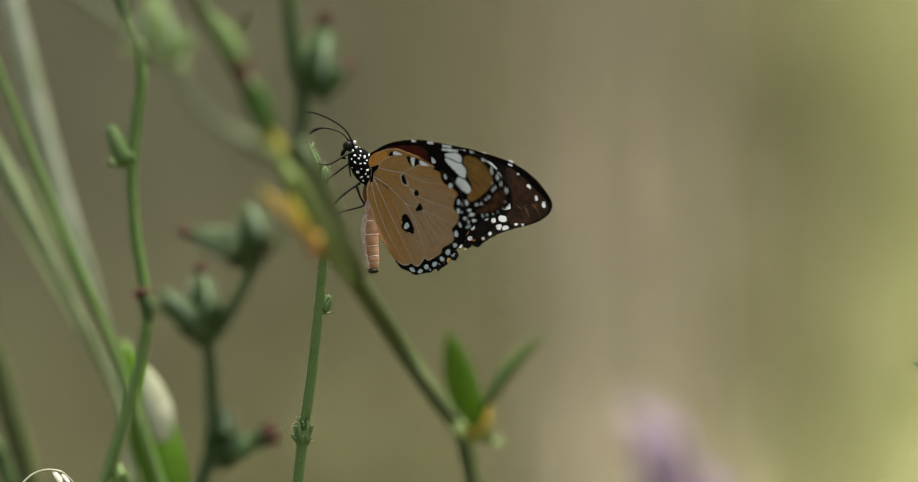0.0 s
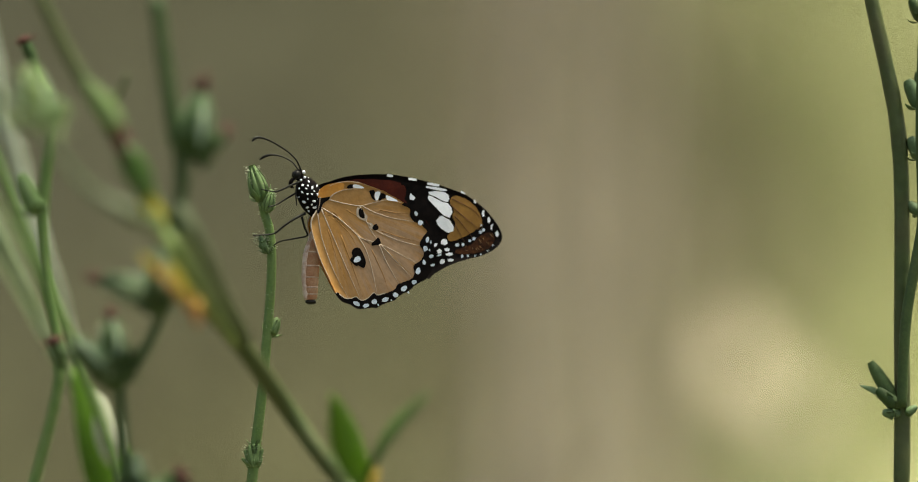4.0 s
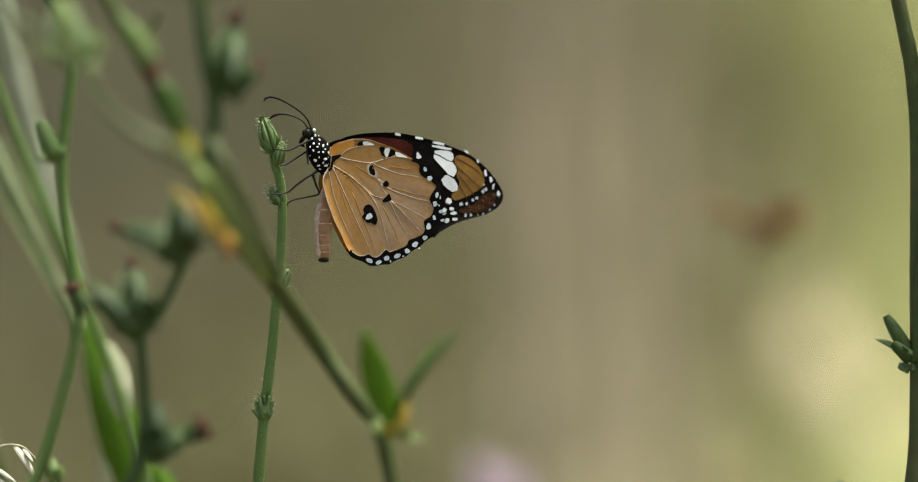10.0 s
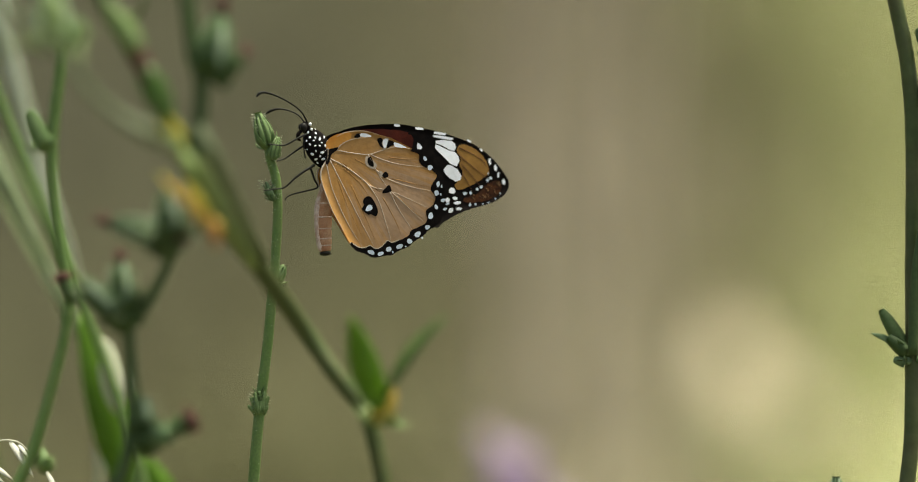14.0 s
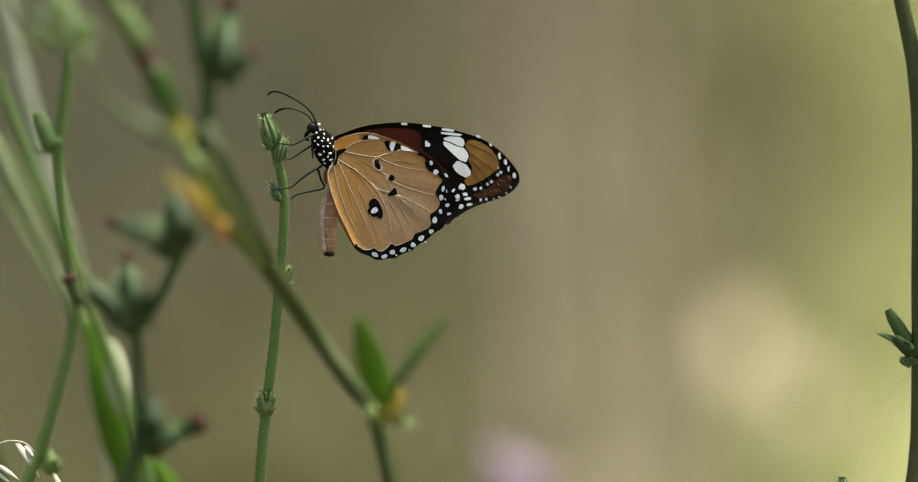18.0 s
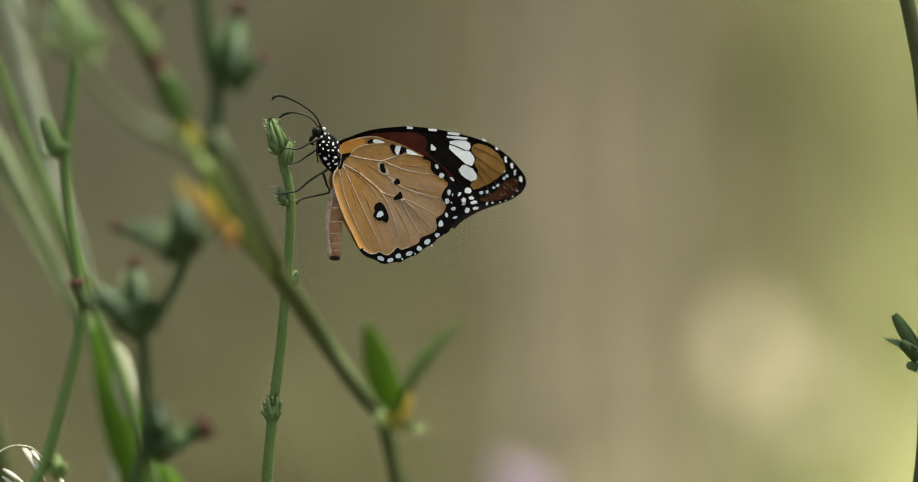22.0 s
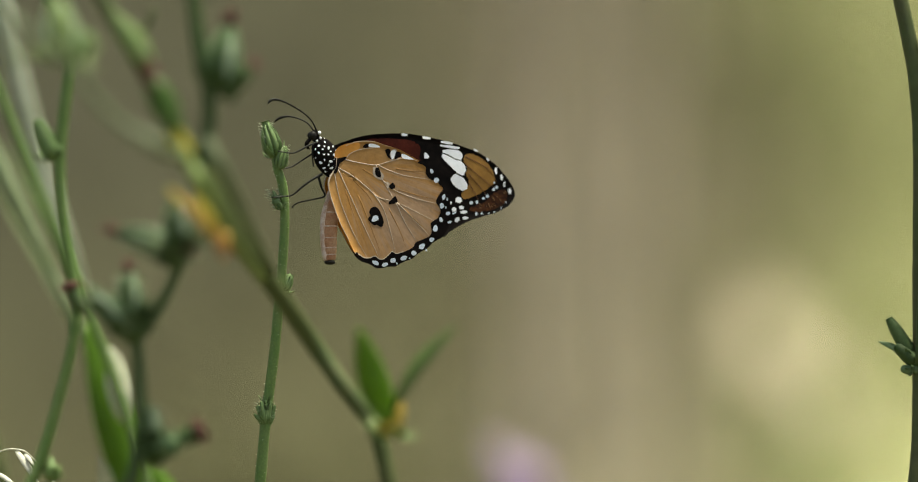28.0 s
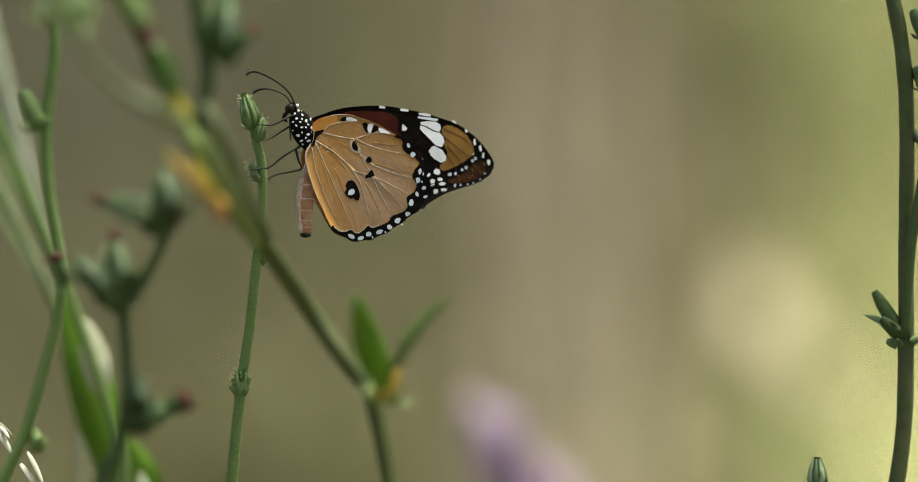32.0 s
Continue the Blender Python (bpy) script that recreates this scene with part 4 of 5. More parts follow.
FW_LINE = ((566, 253), (603, 233), (640, 223.5), (690, 219.8), (740, 226), (790, 237), (826, 249.5), (857, 271), (879, 296), (887.5, 314), (880, 332), (858, 347),
           (828, 357), (800, 368), (774, 384), (760, 394), (730, 372), (678, 325), (606, 282))
HW_LINE = ((578, 250), (600, 239), (628, 237.5), (648, 243), (675, 252), (715, 272), (740, 292), (756, 318), (762, 345), (763, 372), (758, 394), (736, 414), (702, 440),
           (662, 452), (634, 450), (610, 437), (588, 408), (570, 370), (556, 326), (555, 305), (566, 284), (568, 266))
# marks of the underside, drawn as they lie on the closed wings
WHITE_BARS = (((754.5, 230), (763, 230), (777, 232), (776, 236), (764, 235), (754.5, 233.5)),
              ((752, 236), (772, 237), (790, 239.5), (791, 241.5), (786, 243.4), (768, 241.6), (752.5, 239.3)),
              ((757, 245.6), (770, 243.2), (787, 244.4), (794, 248.6), (796, 256), (793, 262), (783, 260), (770, 253.4), (758, 249.8)),
              ((757, 250.8), (765, 253), (783, 261), (794, 263), (801, 271), (803, 279), (798, 289), (787, 285.6), (774, 274), (762, 263), (756.4, 257)),
              ((773, 294), (779, 286), (784, 284.6), (799, 292), (806.5, 303), (806, 311), (797, 315), (785, 309), (777, 302)))
FW_WHITES = (((685, 220.4), (691, 220), (697, 221.4), (697, 225), (690, 225.4), (685.4, 224.4)), ((721, 223.6), (729, 223.8), (737.4, 225), (738, 229), (730, 228.8), (722, 228)),
             ((727, 249), (731, 252), (737, 258), (734, 262.5), (726.4, 262), (725.8, 255)), ((783.5, 328), (788, 323.4), (795, 325), (797.6, 332), (793, 336), (784, 334)),
             ((790, 341), (796, 338.8), (801.5, 341), (800, 345.4), (793, 346)), ((792.5, 350), (799, 346.6), (806.5, 347), (807.5, 351), (801, 353.6), (794, 353)),
             ((797, 359), (803, 356.8), (810.5, 358.6), (807, 362.6), (799, 363.4)), ((777.5, 345), (782, 341), (787.6, 344), (786.6, 350), (780, 351.4)),
             ((784, 364), (787, 358.6), (793, 359), (794.4, 364), (790, 368.4), (785, 368)), ((771.6, 338), (774, 332.6), (779, 332), (778.4, 337), (774, 340.4)),
             ((757, 308), (761, 305.8), (766, 309), (767, 314), (762, 315), (758, 312)), ((813, 240.4), (818, 241), (823.6, 244.6), (821, 246.4), (815, 244.4)),
             ((837, 255), (840, 254.4), (843.6, 259), (842, 261.4), (838.6, 259.6)), ((853.6, 271), (858, 270), (857.6, 275.6), (859, 281.6), (855.4, 283.4), (852.6, 277)),
             ((863, 284), (866.4, 280.4), (869.6, 286), (868.6, 293.4), (864.6, 292)), ((870, 295), (874.6, 293), (873, 299), (873.4, 304.6), (869.8, 303.4)),
             ((878.4, 307), (882, 303.8), (885.6, 310), (884, 316.4), (879.4, 314.4)))
FW_SMALL = ((813.4, 333.4, 3.6, 2.9, 20), (823.6, 332, 2.7, 2.6, 0), (835, 325, 2.6, 2.2, 0), (842, 321, 3, 2.6, 20), (853, 309, 2.8, 2.8, 0), (858, 305, 2.8, 2.8, 0), (853.6, 297, 1.4, 1.8, 0),
            (823, 352, 2.3, 2.8, 0), (833, 351, 2, 2, 0), (783, 352.6, 4.4, 1.4, 22), (856, 347, 1.7, 1.1, 20), (868, 340, 1.6, 1.1, 30), (876, 330, 1.2, 1.7, 10), (846, 350, 1.5, 1, 20))
# marks of the upperside
UP_BARS = (((724.1, 228.8), (732.3, 227.8), (741.0, 235.6), (732.9, 235.7), (725.6, 234.1)), ((754.7, 240.8), (767.0, 242.6), (779.6, 246.7), (791.8, 258.2), (782.5, 257.4), (754.1, 246.5)),
           ((761.7, 251.5), (785.7, 259.4), (796.4, 265.5), (799.2, 273.9), (787.0, 274.4), (761.5, 261.3)), ((759.7, 264.6), (776.5, 270.6), (795.5, 278.4), (806.4, 286.4), (809.7, 301.0), (799.5, 301.5), (783.2, 289.6), (766.7, 275.3)),
           ((783.9, 298.2), (793.2, 299.8), (805.1, 307.6), (815.1, 316.5), (815.8, 324.9), (801.7, 326.9), (790.8, 319.1)))
UP_DOTS = ((775.4, 319.1, 4, 5, 0), (787.9, 346.2, 4, 4, 0), (803.0, 342.7, 7.4, 6, -15), (797.1, 357.1, 5, 5, 0), (808.3, 357.2, 5.4, 4.6, 20), (826.2, 350.4, 3, 2.5, 0), (837.4, 350.5, 2, 2, 0), (771.2, 378, 3, 3, 0),
           (782.7, 369.1, 3, 3, 0), (844.9, 283.8, 4.4, 2.4, -40), (858.9, 303.6, 2.6, 5, 10), (872.0, 314.2, 3.6, 5.6, 10), (690, 229, 5, 2, 0), (812, 249, 4, 1.8, -20), (826, 264, 2.2, 1.6, -30))
# the dark border of the hindwing: its outer and its scalloped inner edge
HW_OUTER = ((716, 270), (733, 279), (748, 292), (758, 305), (765, 318), (768, 335), (769, 352), (768, 370), (766, 385), (760, 396), (750, 403), (742, 410), (733, 416), (725, 422),
            (717, 428), (708, 434), (700, 438), (692, 443), (684, 446), (676, 449), (668, 451), (660, 453), (651, 453), (643, 452), (635, 449), (627, 446), (619, 441), (612, 436), (606, 430))
HW_INNER = ((712, 274), (726, 280), (727, 292), (735, 302), (745, 305), (751, 311), (757, 318), (750, 328), (745, 340), (751, 350), (753, 357), (748, 368), (736, 377), (738, 390), (734, 399),
            (722, 405), (710, 410), (706, 418), (695, 424), (684, 428), (676, 430), (670, 426), (663, 433), (655, 439), (647, 439), (640, 434), (632, 437), (622, 437), (612, 431), (606, 428))
HW_DOTS = ((737, 288, 3.2, 4.6, 20), (745, 303, 4.6, 4.8, 30), (758, 332, 3.2, 5.6, -12), (755, 347, 4.2, 5.2, 0), (766, 360, 4, 3.2, 40), (754, 371, 3, 4.8, 15), (764, 336, 1.2, 3.2, 0), (744, 386, 4.6, 5.8, -15),
           (769, 375, 4, 2.4, 20), (738, 405, 4.8, 3.8, 35), (721, 417, 6, 4.6, 25), (707, 428, 5, 4.4, 25), (690, 436.6, 6.4, 4, 25), (671.4, 440.6, 5, 5.4, -25), (657.6, 448, 5.6, 3.6, 20), (641, 445, 6.8, 4, -30),
           (678, 446, 1.6, 2.2, 0), (700, 437, 1.6, 1.4, 0), (729, 423, 1.6, 2, 0), (762, 350, 1.3, 2, 0))
HW_VEINS = (((590, 268), (600, 258), (618, 251), (648, 248)), ((590, 269), (612, 274), (642, 278), (664, 272), (690, 266), (712, 270)), ((646, 278), (662, 286), (692, 296), (736, 302)),
            ((642, 278), (654, 304), (664, 322), (676, 340)), ((656, 306), (676, 322), (714, 336), (750, 344)), ((578, 283), (604, 298), (630, 319), (646, 333), (678, 342), (716, 360), (748, 376)),
            ((640, 329), (656, 356), (668, 396), (676, 428)), ((678, 342), (708, 372), (734, 398)), ((676, 342), (692, 376), (712, 408)), ((578, 286), (596, 326), (624, 388), (648, 438)),
            ((571, 290), (580, 336), (602, 392), (628, 437)))


def on_hind(pts):
    """Places on the hindwing of marks drawn on the turned butterfly."""
    return [(0.9872 * u - 0.0027 * v + 2.1, v + 0.5, *rest) for u, v, *rest in pts]


def on_fore(pts):
    return [(0.9987 * u - 3.3, 1.0035 * v - 1.5, *rest) for u, v, *rest in pts]


def shrink(pts, k):
    """A mark drawn in towards its middle."""
    cu, cv = sum(p[0] for p in pts) / len(pts), sum(p[1] for p in pts) / len(pts)
    return [(cu + (u - cu) * k, cv + (v - cv) * k) for u, v in pts]


def evenly(pts, n):
    """n points at even steps along a smooth line."""
    line = np.array(spline(pts, 6))
    far = np.concatenate(([0], np.cumsum(np.hypot(*np.diff(line, axis=0).T))))
    at_s = np.linspace(0, far[-1], n)
    return list(zip(np.interp(at_s, far, line[:, 0]), np.interp(at_s, far, line[:, 1])))


def band(name, outer, inner, base_y, lift, face, mat, parent, label="", cols=4):
    """A strip between two lines of as many points."""
    bm = bmesh.new()
    rows = []
    for (u0, v0), (u1, v1) in zip(outer, inner):
        row = []
        for k in range(cols):
            s = k / (cols - 1)
            q = bl(u0 + (u1 - u0) * s, v0 + (v1 - v0) * s, base_y)
            q.y += camber(q) + lift * face
            row.append(bm.verts.new(q))
        rows.append(row)
    for p, q in zip(rows, rows[1:]):
        for k in range(cols - 1):
            bm.faces.new((p[k], p[k + 1], q[k + 1], q[k]))
    return part(name, bm, mat, parent, label)


def build_forewing(root, side, name, label):
    """side: -1 for the wing nearer the eye, 1 for the other. The underside faces side, the upperside -side."""
    y = -5.0 if side < 0 else 2.5
    bm = bmesh.new()
    ring = outline(FW_LINE, y, 6, 0.00008, 3)
    c = bl(720, 300, y)
    a = sheet(bm, ring, 0.00005, 1, 7, c)
    b = sheet(bm, ring, 0.00005, -1, 7, c)
    for k in range(len(a)):
        bm.faces.new((a[k], b[k], b[(k + 1) % len(a)], a[(k + 1) % len(a)]))
    w = part(name, bm, BLACK, root, label)
    area("apex_patch", on_fore(((800, 252), (812, 250), (830, 257), (845, 270), (853, 284), (855, 297), (848, 303), (835, 313), (818, 322), (802, 328), (795, 320), (805, 309), (807.5, 296), (802, 285), (804, 275), (797, 262))), y, 0.0001, side, FW_APEX, w, "ochre brown wing apex", rough=0.0002)
    area("tip_patch", on_fore(((810, 344), (822, 338), (838, 331), (850, 318), (862, 311), (872, 308), (878, 320), (874, 331), (858, 342), (838, 347), (818, 349))), y, 0.0001, side, FW_TIP, w, "sooty brown worn margin", rough=0.0002)
    area("base_patch", on_fore(((598, 244), (640, 232), (690, 230.5), (712, 236), (720, 246), (719, 262), (730, 274), (750, 290), (764, 306), (752, 320), (720, 292), (660, 262), (610, 256))), y, 0.0001, side, FW_RED, w, "dark red-brown wing base", rough=0.0003)
    area("orange_patch", ((582, 262), (630, 241), (690, 236), (722, 246), (742, 262), (752, 282), (768, 312), (774, 330), (773, 352), (762, 366), (757, 384), (730, 370), (678, 322), (606, 280)), y, 0.0001, -side, WING_UP, w, "bright orange upperside, dark red towards the front edge", rough=0.0006, rings=8)
    area("apex_patch", ((806, 254), (836, 270), (862, 294), (881, 313), (873, 333), (850, 346), (822, 354), (810, 336), (820, 318), (812, 296)), y, 0.0001, -side, TIP_DARK, w, "smoky brown upper apex", rough=0.0003)
    for cell in WHITE_BARS + FW_WHITES:
        area("white_bar" if cell in WHITE_BARS else "white_spot", on_fore(shrink(cell, 0.94 if cell in WHITE_BARS else 0.86)), y, 0.00016, side, WHITE, w, per=1, rings=2)
    for cell in UP_BARS:
        area("white_bar", cell, y, 0.00016, -side, WHITE, w, per=1, rings=2)
    for u, v, p, q, t in UP_DOTS:
        mark("white_spot", u, v, p, q, t, y, 0.00016, -side, WHITE, w)
    for u, v, p, q, t in on_fore(FW_SMALL):
        mark("white_spot", u, v, p, q, t, y, 0.00016, side, BLUE_WHITE, w, 10)
    for pts in (((800, 268), (830, 290), (852, 305)), ((806, 284), (830, 308), (840, 320)), ((808, 300), (820, 318), (826, 328)), ((800, 255), (835, 270), (855, 288))):
        vein(on_fore(pts), y, side, VEIN_DARK, w, 0.6, 0.00011)
    # pale scratches where the scales are rubbed off
    rnd = random.Random(17)
    for face in (side, -side):
        for _ in range(16):
            u, v = rnd.uniform(822, 872), rnd.uniform(-11, 9)
            v += (337 - (u - 822) * 0.42) if face == side else (322 - (u - 846) * 0.15)
            g = rnd.uniform(2, 5.5)
            vein(((u, v), (u + 0.45 * g, v + g * 0.5), (u + 0.95 * g, v + g)), y, face, FW_WORN, w, rnd.uniform(0.2, 0.42), 0.00011)
    for pts in (((590, 265), (680, 285), (760, 345)), ((590, 268), (670, 305), (752, 370)), ((590, 262), (690, 265), (752, 300)), ((640, 281), (700, 315), (758, 358))):
        vein(pts, y, -side, VEIN_DARK, w, 0.6, 0.00011)
    return w


def build_hindwing(root, side, name, label):
    y = -15.0 if side < 0 else 5.5
    torn = side > 0
    rim = evenly(on_hind(HW_OUTER), 110)
    inner = evenly(on_hind(HW_INNER), 110)
    mid = np.array((645.0, 345.0))
    edge = []
    for i, p in enumerate(rim):
        d = np.array(p) - mid
        d /= np.hypot(*d)
        out = 1.3 * math.sin(i * 0.62) + 1.6 * noise.noise((i * 0.7, 8, 1))
        if torn and 42 < i < 84:
            # frayed tail: three notches that reach through the border
            out += 5.0 - max(0.0, 1 - abs(i - 66) / 3.2) * 30 - max(0.0, 1 - abs(i - 58) / 2.0) * 12 - max(0.0, 1 - abs(i - 75) / 2.2) * 14 + 3 * noise.noise((i * 0.9, 3, 1))
        edge.append(tuple(np.array(p) + d * out))
    front = [p for p in HW_LINE if p[0] < 716 and p[1] < 272 and p[0] > 590] 
    back = [p for p in HW_LINE if p[0] <= 606 and p[1] > 262 and p[1] < 436]
    top = [q for q in spline([(566, 284), (568, 266), (578, 250)] + front, 6)]
    low = [q for q in spline(back, 6)]
    loop = top + edge + low[:-1] if back[0][1] > back[-1][1] else top + edge + low[::-1][:-1]
    ring = [bl(u, v, y) for u, v in loop]
    c = bl(655, 345, y)
    bm = bmesh.new()
    a = sheet(bm, ring, 0.00005, 1, 8, c)
    b = sheet(bm, ring, 0.00005, -1, 8, c)
    for k in range(len(a)):
        bm.faces.new((a[k], b[k], b[(k + 1) % len(a)], a[(k + 1) % len(a)]))
    w = part(name, bm, HW_UNDER, root, label)
    area("upper_patch", [(655 + (u - 655) * 0.985, 345 + (v - 345) * 0.985) for u, v in loop[::3]], y, 0.0001, -side, HW_UP, w, "golden orange upperside", per=3, rings=6)
    for face in (side, -side):
        lip = [(e[0] + (e[0] - mid[0]) * 0.006, e[1] + (e[1] - mid[1]) * 0.006) for e in edge]
        ins = []
        for e, q in zip(edge, inner):
            # where a notch cuts past the border its inner edge steps back too
            e, q = np.array(e), np.array(q)
            gap = np.hypot(*(e - mid)) - np.hypot(*(q - mid))
            ins.append(tuple(q if gap > 3 else e + (mid - e) / np.hypot(*(mid - e)) * 3))
        band("dark_margin", lip, ins, y, 0.00013, face, BLACK, w, "black margin with scalloped edge")
        for u, v, p, q, t in on_hind(HW_DOTS):
            if torn and u < 722 and v > 395:
                p, q = p * 0.6, q * 0.6
            mark("white_spot", u, v, p * 0.92, q * 0.92, t, y, 0.0002, face, BLUE_WHITE, w, 16)
    pale = [(u + (mid[0] - u) * 0.018, v + (mid[1] - v) * 0.018) for u, v in inner[76:]]
    band("pale_scallop", [(u + (u - mid[0]) * 0.012, v + (v - mid[1]) * 0.012) for u, v in inner[76:]], pale, y, 0.00012, side, PALE_RIM, w, "whitish scalloped line inside the margin", 2)
    for pts in HW_VEINS:
        line = on_hind(pts)
        # shade along one side of each vein, drawn as a darker brown line
        vein([(u + 1.1, v - 0.9) for u, v in line], y, side, VEIN_SHADE, w, 0.6, 0.0)
        vein(line, y, side, VEIN, w, 1.0, 0.00002)
    vein([(u + 1.0, v) for u, v in low][::-1] if low[0][1] > low[-1][1] else [(u + 1.0, v) for u, v in low], y, side, VEIN, w, 1.7, 0.0)
    vein([(u, v + 0.8) for u, v in top[14:]], y, side, VEIN, w, 0.8, 0.0)
    for pts in (((612, 330), (634, 386), (652, 434)), ((590, 320), (606, 370), (630, 424)), ((664, 352), (684, 392), (694, 420)), ((690, 352), (716, 378), (734, 392)), ((680, 320), (716, 330), (744, 336)),
                ((676, 284), (706, 288), (728, 288)), ((620, 285), (644, 300), (660, 312)), ((600, 300), (626, 326), (640, 350))):
        vein(on_hind(pts), y, side, FOLD, w, 0.8, 0.00001)
    area("shoulder_patch", on_hind(((572, 256), (580, 247), (596, 241), (614, 241), (612, 252), (600, 257), (590, 266), (578, 272), (572, 266))), y, 0.00008, side, HW_TOP, w, "deep orange shoulder of the wing", rough=0.0001)
    for pts in (((637, 284), (641, 281), (654, 293), (655, 300), (650, 303), (638, 296)), ((663, 262), (669, 252), (677, 252), (674, 264), (669, 270)), ((660, 306), (665, 309), (667, 316), (661, 316))):
        area("pale_cloud", on_hind(pts), y, 0.00011, side, PALE_CLOUD, w, "pale halo", per=3, rings=2)
    for pts in (((641, 284), (646, 282), (650, 292), (650, 299), (643, 297), (640.5, 291)), ((666, 311), (670, 308), (674, 312), (674, 317), (668, 319), (664, 315)), ((664, 341), (669, 336), (675, 331), (679, 341), (673, 344), (664, 345)),
                ((640, 349), (633, 352), (630, 359), (632, 364), (628, 370), (632, 376), (639, 381), (643, 380), (651, 384), (655, 376), (652, 365), (646, 353)),
                ((619, 247), (624, 242), (630, 242), (629, 248), (622, 249)), ((657, 253), (663, 250), (667, 254), (665, 260), (668, 268), (662, 264)), ((676, 255), (683, 256), (687, 262), (680, 265), (674, 268), (673, 262))):
        area("black_spot", on_hind(pts), y, 0.00014, side, BLACK, w, per=3, rings=2, rough=0.00005)
    for pts in (((637, 366), (643, 364), (646, 370), (641, 374), (634, 374)), ((630, 242), (638, 242), (648, 246.4), (644, 248), (630, 247)), ((667, 254), (675, 253.6), (673.6, 262), (670, 268), (667, 263)), ((685, 259), (692, 260), (706, 268), (695, 267.6), (687, 266))):
        area("white_spot", on_hind(pts), y, 0.0002, side, WHITE if pts[0][1] < 300 else BLUE_WHITE, w, per=3, rings=2)
    mark("black_spot", 656, 374, 8, 13, 18, y, 0.00014, -side, BLACK, w)
    area("root_patch", on_hind(((571, 268), (577, 267), (592, 264), (589, 270), (580, 277), (576, 290), (570, 292))), y, 0.00018, side, BLACK, w, "black furry wing root", per=3, rings=2)
    return w


def chain(pts, y0=0.0):
    """Butterfly places and radii from (u, v, y, radius) control points."""
    return [(bl(u, v, y + y0), r / 8500) for u, v, y, r in spline(pts, 6)]


